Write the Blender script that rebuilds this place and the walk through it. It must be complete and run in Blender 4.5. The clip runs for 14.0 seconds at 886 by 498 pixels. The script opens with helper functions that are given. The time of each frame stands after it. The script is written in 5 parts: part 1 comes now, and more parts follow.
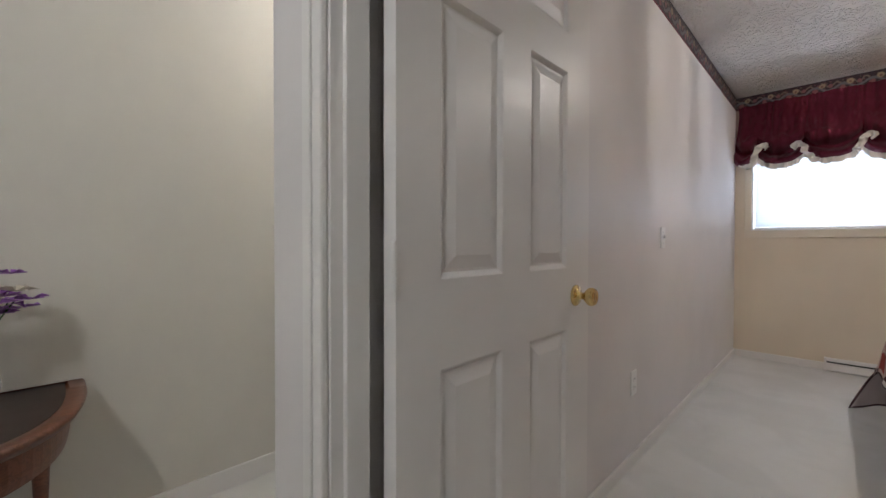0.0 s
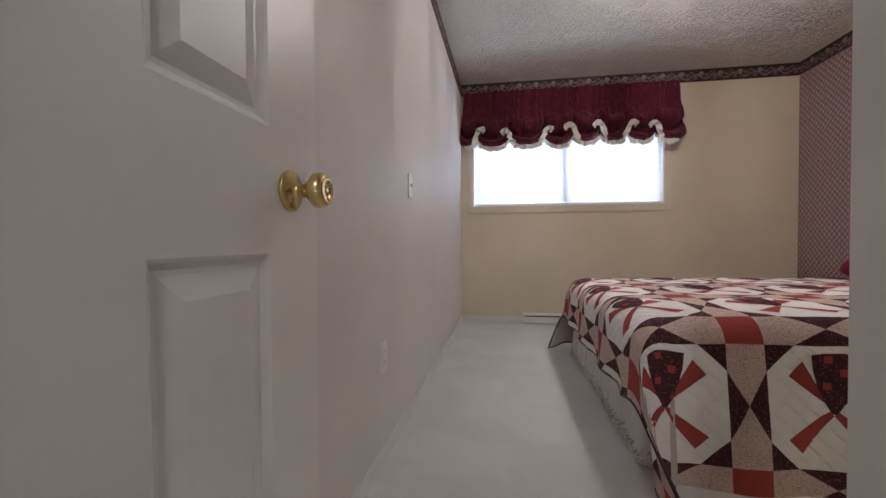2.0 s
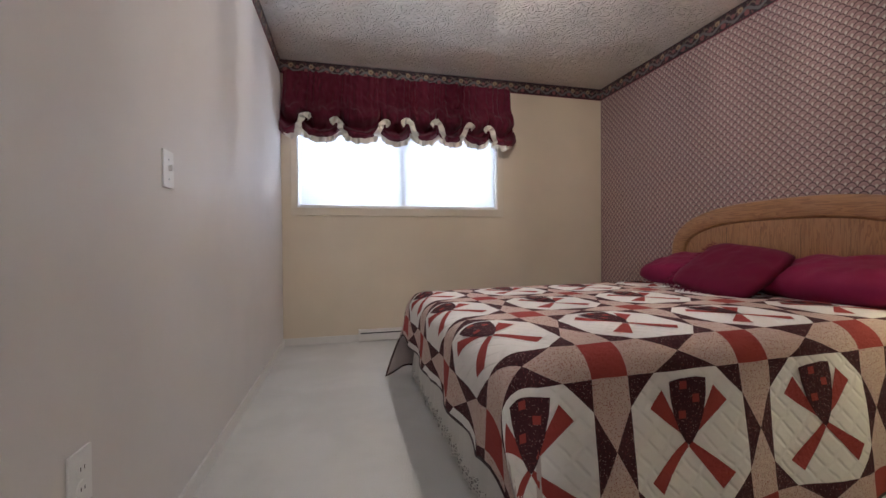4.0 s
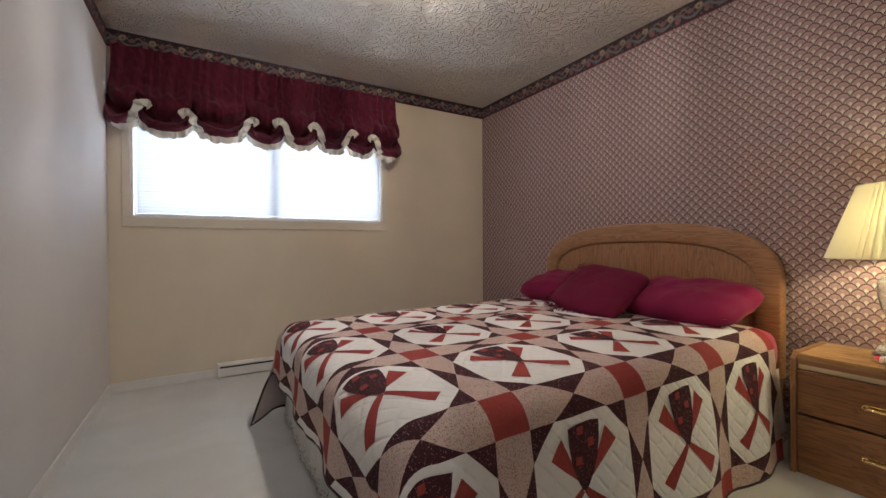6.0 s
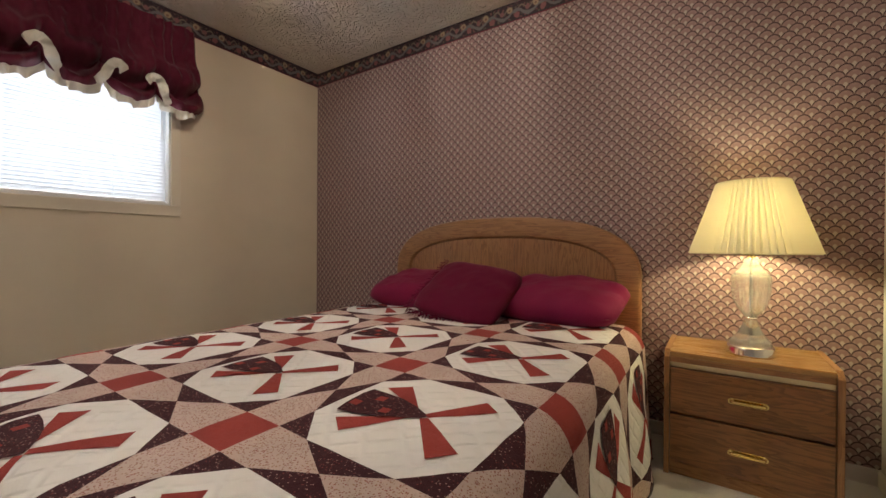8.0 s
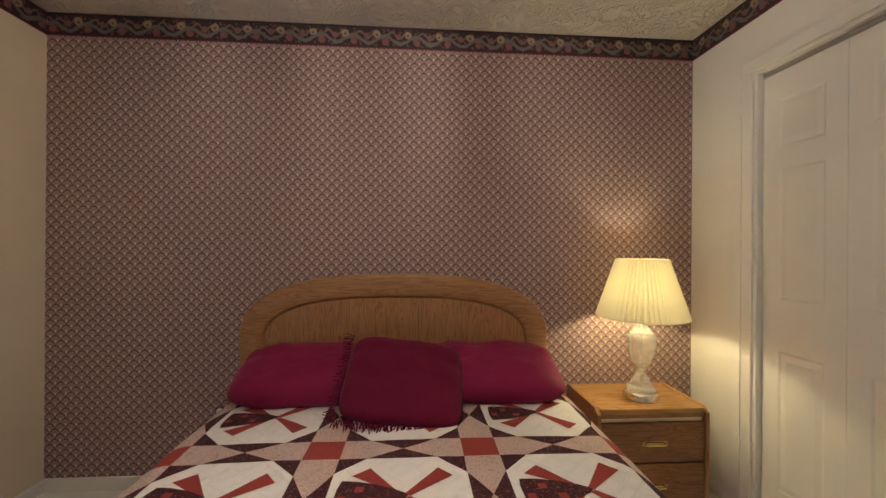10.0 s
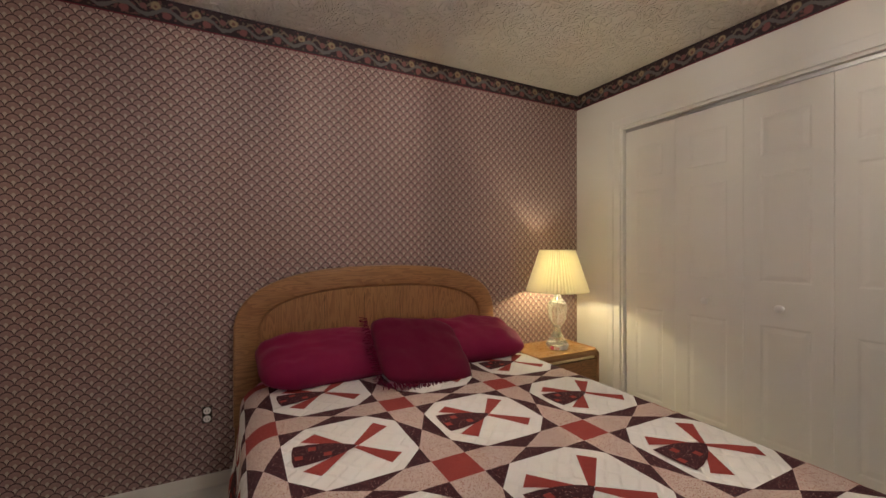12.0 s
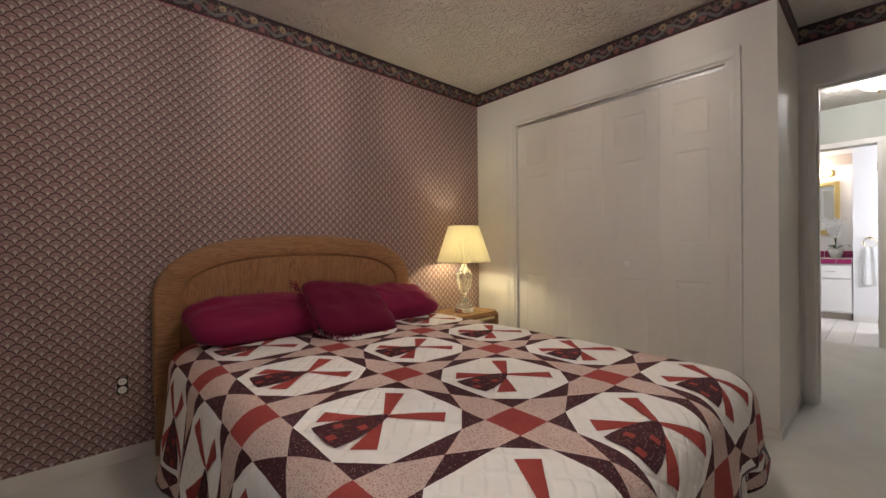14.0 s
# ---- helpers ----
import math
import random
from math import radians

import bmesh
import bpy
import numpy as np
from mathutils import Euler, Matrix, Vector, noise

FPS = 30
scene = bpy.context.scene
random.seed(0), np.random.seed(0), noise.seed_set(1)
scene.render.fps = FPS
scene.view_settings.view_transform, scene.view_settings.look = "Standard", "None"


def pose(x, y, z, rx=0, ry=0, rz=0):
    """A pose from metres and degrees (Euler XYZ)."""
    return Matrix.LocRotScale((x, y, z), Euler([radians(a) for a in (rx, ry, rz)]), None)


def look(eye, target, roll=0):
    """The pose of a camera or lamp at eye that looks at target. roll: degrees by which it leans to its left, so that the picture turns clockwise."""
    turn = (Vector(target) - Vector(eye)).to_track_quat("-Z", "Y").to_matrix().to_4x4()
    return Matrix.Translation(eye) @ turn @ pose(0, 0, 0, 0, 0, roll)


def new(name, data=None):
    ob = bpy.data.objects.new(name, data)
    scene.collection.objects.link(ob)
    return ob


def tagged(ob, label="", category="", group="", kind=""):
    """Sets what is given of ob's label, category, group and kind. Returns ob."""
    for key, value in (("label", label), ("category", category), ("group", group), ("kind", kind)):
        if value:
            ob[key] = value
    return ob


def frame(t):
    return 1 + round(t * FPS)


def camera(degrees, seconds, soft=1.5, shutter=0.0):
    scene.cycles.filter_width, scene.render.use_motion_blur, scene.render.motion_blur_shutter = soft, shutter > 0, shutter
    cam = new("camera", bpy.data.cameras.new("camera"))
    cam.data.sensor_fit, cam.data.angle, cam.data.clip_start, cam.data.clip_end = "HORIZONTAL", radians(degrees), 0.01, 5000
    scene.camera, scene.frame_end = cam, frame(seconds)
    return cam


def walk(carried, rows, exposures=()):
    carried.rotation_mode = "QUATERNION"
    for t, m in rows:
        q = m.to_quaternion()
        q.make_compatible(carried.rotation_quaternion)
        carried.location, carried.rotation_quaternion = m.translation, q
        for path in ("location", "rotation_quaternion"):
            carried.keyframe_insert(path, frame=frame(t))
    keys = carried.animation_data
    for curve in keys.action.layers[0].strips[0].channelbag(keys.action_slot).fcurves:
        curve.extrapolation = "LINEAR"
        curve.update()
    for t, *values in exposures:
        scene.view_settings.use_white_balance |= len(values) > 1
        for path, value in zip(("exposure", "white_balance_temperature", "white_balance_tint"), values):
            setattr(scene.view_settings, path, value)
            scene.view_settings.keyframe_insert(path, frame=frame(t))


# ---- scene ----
cam = camera(96.2, 14.0)
PATH = [
    (0, (0.685, -4.665, 1.06), (-0.72, -3.241, 1.033), 0.1),
    (0.5, (0.617, -4.601, 1.0), (-0.574, -2.994, 0.973), -0.1),
    (1, (0.511, -4.449, 0.929), (-0.387, -2.661, 0.897), -0.2),
    (1.5, (0.47, -4.288, 0.863), (-0.132, -2.381, 0.831), -0.3),
    (2, (0.461, -4.108, 0.827), (0.146, -2.133, 0.791), -0.3),
    (2.5, (0.474, -3.935, 0.814), (0.391, -1.937, 0.783), -0.5),
    (3, (0.501, -3.797, 0.818), (0.617, -1.8, 0.787), -0.5),
    (5.5, (0.547, -3.475, 0.953), (1.449, -1.69, 0.94), -0.4),
    (6, (0.572, -3.429, 0.969), (1.592, -1.708, 0.958), -0.3),
    (6.5, (0.634, -3.34, 0.921), (1.788, -1.707, 0.908), -0.4),
    (7, (0.707, -3.215, 0.884), (2.005, -1.693, 0.867), -0.3),
    (7.5, (0.765, -3.058, 0.89), (2.219, -1.685, 0.873), -0.1),
    (8, (0.829, -2.888, 0.934), (2.482, -1.763, 0.923), 0.4),
    (8.5, (0.911, -2.706, 1.042), (2.724, -1.862, 1.024), 0.4),
    (9, (0.952, -2.444, 1.182), (2.89, -1.948, 1.169), 0.4),
    (11.5, (0.814, -1.179, 1.266), (2.661, -1.946, 1.263), 0.1),
    (12, (0.737, -1.01, 1.222), (2.515, -1.926, 1.215), -0.1),
    (12.5, (0.707, -0.872, 1.152), (2.396, -1.943, 1.151), -0.2),
    (13, (0.695, -0.772, 1.103), (2.286, -1.984, 1.092), -0.2),
    (13.5, (0.641, -0.746, 1.06), (2.173, -2.032, 1.053), -0.4),
    (14, (0.589, -0.732, 1.03), (2.073, -2.073, 1.024), -0.6),
]
EXPOSURES = [(0, 0.52, 5950, 14), (3, 0.46, 5980, 17), (5.5, 0.42, 6100, 14), (7, 0.32, 6400, 13), (9, 0.30, 7150, 13), (11.5, 0.26, 6900, 14), (14, 0.24, 6500, 15)]
walk(cam, [(t, look(eye, target, roll)) for t, eye, target, roll in PATH], EXPOSURES)

# ---------------------------------------------------------------- world, sun, lamps
world = bpy.data.worlds.new("sky")
scene.world = world
world.use_nodes = True
wn = world.node_tree
sky = wn.nodes.new("ShaderNodeTexSky")
sky.sky_type, sky.sun_disc = "NISHITA", False
sky.sun_elevation, sky.sun_rotation = radians(38), radians(20)
wn.links.new(sky.outputs[0], wn.nodes["Background"].inputs[0])
wn.nodes["Background"].inputs[1].default_value = 0.1


def lamp(name, kind, m, power, colour, **settings):
    data = bpy.data.lights.new(name, kind)
    data.energy, data.color = power, colour
    if kind == "AREA":
        data.shape, data.size, data.size_y = "RECTANGLE", settings["size"], settings["size_y"]
    elif kind == "POINT":
        data.shadow_soft_size = settings["radius"]
    else:
        data.angle = settings["angle"]
    ob = new(name, data)
    ob.matrix_world = m
    return ob


lamp("sun", "SUN", look((0, 30, 30), (5, 0, 0)), 0.8, (1.0, 0.96, 0.9), angle=radians(20))
# the sky's light in the window opening, outside the blind
lamp("window_light", "AREA", pose(1.05, 0.30, 1.72, -90, 0, 0), 74, (0.74, 0.87, 1.0), size=1.9, size_y=1.15)
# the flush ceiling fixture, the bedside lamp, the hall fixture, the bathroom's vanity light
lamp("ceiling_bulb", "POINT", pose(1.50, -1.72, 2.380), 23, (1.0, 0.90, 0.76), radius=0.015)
# extra downward fill added under the bowl to brighten the bed and floor
lamp("ceiling_down_fill", "AREA", pose(1.50, -1.72, 2.262), 3.7, (1.0, 0.935, 0.86), size=0.16, size_y=0.16)
lamp("bedside_bulb", "POINT", pose(2.862, -3.015, 1.025), 8.0, (1.0, 0.92, 0.58), radius=0.03)
lamp("hall_bulb", "POINT", pose(0.60, -5.62, 2.34), 38, (0.98, 0.98, 0.95), radius=0.05)
lamp("corridor_bulb", "POINT", pose(-0.66, -3.55, 2.34), 14, (1.0, 0.95, 0.84), radius=0.05)
# added daylight fill in an unseen bathroom opening, and the bulbs over the vanity
lamp("bath_daylight_fill", "AREA", pose(-0.66, -7.55, 1.5, 0, -90, 0), 38, (0.92, 0.96, 1.0), size=1.0, size_y=0.9)
lamp("vanity_bulb", "POINT", pose(1.25, -8.70, 2.06), 7, (1.0, 0.88, 0.70), radius=0.05)

# ---------------------------------------------------------------- materials


class Nodes:
    """Small helper to write node materials."""

    def __init__(self, name):
        self.mat = bpy.data.materials.new(name)
        self.mat.use_nodes = True
        self.tree = self.mat.node_tree
        self.bsdf = self.tree.nodes["Principled BSDF"]
        self.out = self.tree.nodes["Material Output"]

    def node(self, kind, **values):
        n = self.tree.nodes.new(kind)
        for key, value in values.items():
            setattr(n, key, value)
        return n

    def put(self, socket, value):
        if isinstance(value, bpy.types.NodeSocket):
            self.tree.links.new(value, socket)
        elif value is not None:
            if isinstance(value, tuple) and len(value) == 3 and socket.type == "RGBA":
                value = (*value, 1)
            socket.default_value = value

    def math(self, op, a, b=None, c=None, clamp=False):
        n = self.node("ShaderNodeMath", operation=op, use_clamp=clamp)
        for i, v in enumerate((a, b, c)):
            if v is not None:
                self.put(n.inputs[i], v)
        return n.outputs[0]

    def mix(self, fac, a, b, blend="MIX"):
        n = self.node("ShaderNodeMix", data_type="RGBA", blend_type=blend)
        self.put(n.inputs[0], fac)
        self.put(n.inputs[6], a)
        self.put(n.inputs[7], b)
        return n.outputs[2]

    def noise(self, scale, detail=3, rough=0.5, vector=None, distortion=0.0):
        n = self.node("ShaderNodeTexNoise")
        n.inputs["Scale"].default_value, n.inputs["Detail"].default_value = scale, detail
        n.inputs["Roughness"].default_value, n.inputs["Distortion"].default_value = rough, distortion
        self.put(n.inputs["Vector"], vector if vector is not None else self.place())
        return n.outputs["Fac"]

    def voronoi(self, scale, vector=None, feature="F1", out="Distance", random=1.0):
        n = self.node("ShaderNodeTexVoronoi", feature=feature)
        n.inputs["Scale"].default_value = scale
        n.inputs["Randomness"].default_value = random
        self.put(n.inputs["Vector"], vector if vector is not None else self.place())
        return n.outputs[out]

    def place(self):
        return self.node("ShaderNodeNewGeometry").outputs["Position"]

    def local(self):
        return self.node("ShaderNodeTexCoord").outputs["Object"]

    def uv(self):
        return self.node("ShaderNodeTexCoord").outputs["UV"]

    def scaled(self, vector, s):
        n = self.node("ShaderNodeVectorMath", operation="MULTIPLY")
        self.put(n.inputs[0], vector)
        n.inputs[1].default_value = s
        return n.outputs[0]

    def split(self, vector):
        n = self.node("ShaderNodeSeparateXYZ")
        self.put(n.inputs[0], vector)
        return n.outputs[0], n.outputs[1], n.outputs[2]

    def step(self, value, lo, hi):
        n = self.node("ShaderNodeMapRange", interpolation_type="SMOOTHSTEP")
        self.put(n.inputs[0], value)
        n.inputs[1].default_value, n.inputs[2].default_value = lo, hi
        return n.outputs[0]

    def bump(self, height, strength, distance):
        n = self.node("ShaderNodeBump")
        n.inputs["Strength"].default_value, n.inputs["Distance"].default_value = strength, distance
        self.put(n.inputs["Height"], height)
        self.put(self.bsdf.inputs["Normal"], n.outputs[0])

    def set(self, colour=None, rough=None, metal=None, spec=None, **more):
        for key, value in (("Base Color", colour), ("Roughness", rough), ("Metallic", metal), ("Specular IOR Level", spec)):
            if value is not None:
                self.put(self.bsdf.inputs[key], value)
        for key, value in more.items():
            self.put(self.bsdf.inputs[key.replace("_", " ")], value)
        return self.mat


def paint(name, colour, rough=0.5, relief=0.25, grain=220.0, blotch=0.06, spec=0.4):
    """Painted surface: faint roller texture and slow tone drift."""
    n = Nodes(name)
    dark = tuple(c * (1 - blotch) for c in colour)
    drift = n.noise(1.7, 4)
    n.bump(n.noise(grain, 4, 0.6), relief, 0.0012)
    gloss = n.math("MULTIPLY_ADD", n.noise(6, 3), 0.12, rough - 0.06)
    return n.set(n.mix(n.step(drift, 0.35, 0.65), dark, colour), gloss, 0, spec)


def cloth(name, colour, rough=0.9, weave=900.0, relief=0.25, wrinkle=0.0, sheen=0.3):
    n = Nodes(name)
    dark = tuple(c * 0.78 for c in colour)
    c = n.mix(n.noise(9, 4), dark, colour)
    h = n.noise(weave, 2)
    if wrinkle:
        h = n.math("ADD", n.math("MULTIPLY", h, 0.15), n.math("MULTIPLY", n.noise(14, 3, 0.5, None, 1.2), wrinkle))
    n.bump(h, relief, 0.004)
    return n.set(c, rough, 0, 0.2, Sheen_Weight=sheen)


def metal(name, colour, rough=0.2):
    n = Nodes(name)
    return n.set(colour, n.math("MULTIPLY_ADD", n.noise(40, 3), 0.12, rough), 1.0)


def oak(name, axis=2, light=(0.345, 0.168, 0.070), dark=(0.185, 0.076, 0.031), rough=0.32):
    """Varnished oak with long cathedral grain along one axis."""
    n = Nodes(name)
    stretch = [9.0, 9.0, 9.0]
    stretch[axis] = 0.9
    v = n.scaled(n.local(), tuple(stretch))
    rings = n.noise(2.6, 3, 0.5, v, 0.4)
    bands = n.math("FRACT", n.math("MULTIPLY", rings, 9.0))
    bands = n.math("MULTIPLY", n.step(bands, 0.25, 0.98), 0.8)
    fine = [240.0, 240.0, 240.0]
    fine[axis] = 5.0
    pores = n.noise(1.0, 3, 0.6, n.scaled(n.local(), tuple(fine)))
    c = n.mix(bands, light, dark)
    c = n.mix(n.math("MULTIPLY", n.step(pores, 0.54, 0.70), 0.35), c, tuple(d * 0.55 for d in dark))
    c = n.mix(n.math("MULTIPLY", n.noise(3.1, 2), 0.35), c, tuple(l * 1.05 for l in light))
    n.bump(pores, 0.12, 0.001)
    return n.set(c, n.math("MULTIPLY_ADD", pores, 0.12, rough), 0, 0.5)


WALL = paint("cream_wall_paint", (0.71, 0.615, 0.48), 0.42, 0.35, 160, 0.05)
WALL_PALE = paint("pale_wall_paint", (0.70, 0.665, 0.645), 0.52, 0.35, 160, 0.05)
WHITE = paint("white_wall_paint", (0.76, 0.73, 0.685), 0.6, 0.3, 170, 0.04)
CASING = paint("cream_casing_paint", (0.70, 0.625, 0.505), 0.36, 0.08, 60, 0.03, 0.5)
CLOSET = paint("closet_door_paint", (0.75, 0.72, 0.675), 0.42, 0.08, 60, 0.03, 0.4)
TRIM = paint("trim_paint", (0.74, 0.715, 0.68), 0.33, 0.08, 60, 0.03, 0.5)
DOOR_PAINT = paint("door_paint", (0.72, 0.69, 0.655), 0.36, 0.05, 60, 0.03, 0.5)
PLASTIC = paint("white_plastic", (0.80, 0.79, 0.77), 0.3, 0.0, 60, 0.02, 0.5)
HALL = paint("hall_wall_paint", (0.62, 0.59, 0.52), 0.55, 0.3, 160, 0.05)
HALL_END = paint("grey_green_hall_paint", (0.46, 0.48, 0.44), 0.55, 0.3, 160, 0.05)
BATH = paint("bath_wall_paint", (0.78, 0.77, 0.78), 0.5, 0.2, 160, 0.03)
# near-black colour that stands for the shade inside gaps, slots and the closet
DARK = paint("painted_gap_shade", (0.02, 0.018, 0.016), 0.7, 0, 60, 0.02)
BRASS = metal("polished_brass", (0.72, 0.54, 0.24), 0.05)
CHROME = metal("polished_chrome", (0.80, 0.80, 0.80), 0.08)
STEEL = metal("galvanised_track", (0.55, 0.55, 0.57), 0.35)
OAK_V = oak("oak_upright_grain", 2)
OAK_H = oak("oak_level_grain", 1)
OAK_DRAWER = oak("oak_drawer_grain", 1, (0.25, 0.108, 0.040), (0.100, 0.040, 0.015), 0.3)
OAK_TOP = oak("oak_top_grain", 1, (0.38, 0.205, 0.078), (0.27, 0.132, 0.048), 0.22)


def ceiling_material():
    n = Nodes("textured_ceiling")
    v = n.place()
    swirl = n.noise(8, 2, 0.5, v, 2.0)
    ridge = n.math("ABSOLUTE", n.math("SUBTRACT", n.math("FRACT", n.math("MULTIPLY", swirl, 5.0)), 0.5))
    h = n.math("ADD", n.step(ridge, 0.18, 0.42), n.math("MULTIPLY", n.noise(45, 3), 0.25))
    n.bump(h, 1.0, 0.013)
    return n.set(n.mix(n.noise(1.5, 3), (0.73, 0.68, 0.61), (0.79, 0.74, 0.67)), 0.62, 0, 0.3)


def carpet_material(name, a, b):
    n = Nodes(name)
    pile = n.noise(420, 3, 0.7)
    tuft = n.voronoi(260)
    tread = n.noise(2.3, 3, 0.55, None, 0.6)
    c = n.mix(n.step(tread, 0.38, 0.62), a, b)
    c = n.mix(n.math("MULTIPLY", pile, 0.3), c, tuple(x * 0.6 for x in a))
    n.bump(n.math("ADD", pile, n.math("ADD", tuft, n.math("MULTIPLY", tread, 2.0))), 0.45, 0.006)
    return n.set(c, 0.95, 0, 0.1, Sheen_Weight=0.25)


def wallpaper_material():
    """Overlapping fan scallops: dark rim, mauve fan, cream shell at the heart."""
    n = Nodes("scallop_wallpaper")
    w, h, r = 0.0512, 0.0265, 0.0257
    _, y, z = n.split(n.place())
    row = n.math("FLOOR", n.math("DIVIDE", z, h))

    def dome(k):
        shift = n.math("MULTIPLY", n.math("MODULO", n.math("ADD", k, 400.0), 2.0), w / 2)
        s = n.math("ADD", n.math("ADD", y, 200 * w), shift)
        dx = n.math("SUBTRACT", n.math("MULTIPLY", n.math("FRACT", n.math("DIVIDE", s, w)), w), w / 2)
        dz = n.math("SUBTRACT", z, n.math("MULTIPLY", k, h))
        over = n.math("MAXIMUM", dz, 0.0)
        d = n.math("SQRT", n.math("ADD", n.math("MULTIPLY", dx, dx), n.math("MULTIPLY", over, over)))
        up = n.math("ADD", dz, 0.58 * r)
        e = n.math("SQRT", n.math("ADD", n.math("MULTIPLY", dx, dx), n.math("MULTIPLY", up, up)))
        return n.math("DIVIDE", d, r), n.math("ARCTAN2", dx, n.math("ADD", up, 0.15 * r)), n.math("DIVIDE", e, r), n.math("DIVIDE", over, r)

    low_d, low_a, low_e, low_o = dome(row)
    top_d, top_a, top_e, top_o = dome(n.math("ADD", row, 1.0))
    use = n.math("LESS_THAN", low_d, 1.0)
    inv = n.math("SUBTRACT", 1.0, use)
    d = n.math("ADD", n.math("MULTIPLY", low_d, use), n.math("MULTIPLY", top_d, inv))
    a = n.math("ADD", n.math("MULTIPLY", low_a, use), n.math("MULTIPLY", top_a, inv))
    e = n.math("ADD", n.math("MULTIPLY", low_e, use), n.math("MULTIPLY", top_e, inv))
    crown = n.math("MULTIPLY_ADD", n.step(n.math("MULTIPLY", low_o, use), 0.05, 0.55), 0.35, 0.65)
    petals = n.math("COSINE", n.math("MULTIPLY", a, 5.0))
    edge = n.math("MULTIPLY_ADD", petals, 0.12, 0.54)
    shell = n.math("SUBTRACT", 1.0, n.step(n.math("SUBTRACT", e, edge), -0.10, 0.10))
    veins = n.math("MULTIPLY", n.step(n.math("COSINE", n.math("MULTIPLY", a, 9.0)), -0.4, 0.6), n.step(d, 0.4, 0.6))
    c = n.mix(n.math("MULTIPLY", veins, 0.5), (0.335, 0.215, 0.208), (0.40, 0.275, 0.262))
    c = n.mix(n.math("MULTIPLY", shell, 0.95), c, (0.54, 0.465, 0.41))
    c = n.mix(n.math("MULTIPLY", n.step(d, 0.75, 0.89), crown), c, (0.050, 0.025, 0.030))
    c = n.mix(n.math("MULTIPLY", n.noise(2.2, 3), 0.2), c, (0.26, 0.165, 0.165))
    n.bump(n.noise(500, 2), 0.1, 0.0006)
    return n.set(c, 0.62, 0, 0.22)


def border_material():
    """Dark paper border: a scrolling vine, yellow blossoms and rose leaves between two thin stripes."""
    n = Nodes("floral_border_paper")
    x, y, z = n.split(n.place())
    s = n.math("ADD", n.math("ADD", x, y), 50.4)
    t = n.math("SUBTRACT", z, 2.3815)
    p = 0.168
    wob = n.math("MULTIPLY", n.math("SUBTRACT", n.noise(35, 3), 0.5), 0.022)
    ph = n.math("MULTIPLY", s, 2 * math.pi / p)
    vine = n.math("MULTIPLY_ADD", n.math("SINE", ph), 0.020, -0.012)
    dv = n.math("ABSOLUTE", n.math("SUBTRACT", n.math("ADD", t, wob), vine))
    curl = n.math("MULTIPLY_ADD", n.math("SINE", n.math("MULTIPLY_ADD", ph, 2.0, 1.1)), 0.016, 0.014)
    dc = n.math("ABSOLUTE", n.math("SUBTRACT", n.math("ADD", t, wob), curl))

    def spots(offset, height, size):
        f = n.math("FRACT", n.math("DIVIDE", n.math("ADD", s, offset), p))
        dx = n.math("MULTIPLY", n.math("SUBTRACT", f, 0.5), p)
        dz = n.math("SUBTRACT", t, height)
        d = n.math("SQRT", n.math("ADD", n.math("MULTIPLY", dx, dx), n.math("MULTIPLY", dz, dz)))
        return n.math("SUBTRACT", 1.0, n.step(n.math("ADD", d, n.math("MULTIPLY", wob, 0.9)), size * 0.75, size * 1.15))

    c = n.mix(n.noise(60, 3), (0.018, 0.009, 0.014), (0.040, 0.020, 0.026))
    leaf = n.voronoi(62, None, "SMOOTH_F1")
    tone = n.split(n.voronoi(62, None, "F1", "Color"))[0]
    sprig = n.math("MULTIPLY", n.math("SUBTRACT", 1.0, n.step(leaf, 0.30, 0.42)), n.math("GREATER_THAN", tone, 0.35))
    inside = n.math("LESS_THAN", n.math("ABSOLUTE", t), 0.046)
    c = n.mix(n.math("MULTIPLY", n.math("MULTIPLY", sprig, inside), 0.8), c, n.mix(n.math("GREATER_THAN", tone, 0.7), (0.115, 0.095, 0.070), (0.16, 0.065, 0.065)))
    c = n.mix(n.math("SUBTRACT", 1.0, n.step(dc, 0.004, 0.009)), c, (0.15, 0.115, 0.09))
    c = n.mix(n.math("SUBTRACT", 1.0, n.step(dv, 0.007, 0.013)), c, (0.125, 0.118, 0.120))
    c = n.mix(spots(0.045, -0.022, 0.019), c, (0.21, 0.075, 0.075))
    c = n.mix(spots(0.115, 0.006, 0.015), c, (0.19, 0.080, 0.080))
    c = n.mix(spots(0.0, 0.016, 0.021), c, (0.30, 0.225, 0.14))
    c = n.mix(spots(0.0, 0.012, 0.009), c, (0.16, 0.08, 0.06))
    low = n.math("LESS_THAN", t, -0.053)
    c = n.mix(low, c, (0.16, 0.02, 0.035))
    return n.set(c, 0.5, 0, 0.35)


CEILING = ceiling_material()
CARPET = carpet_material("pale_carpet", (0.69, 0.68, 0.645), (0.76, 0.75, 0.72))
WALLPAPER = wallpaper_material()
BORDER = border_material()

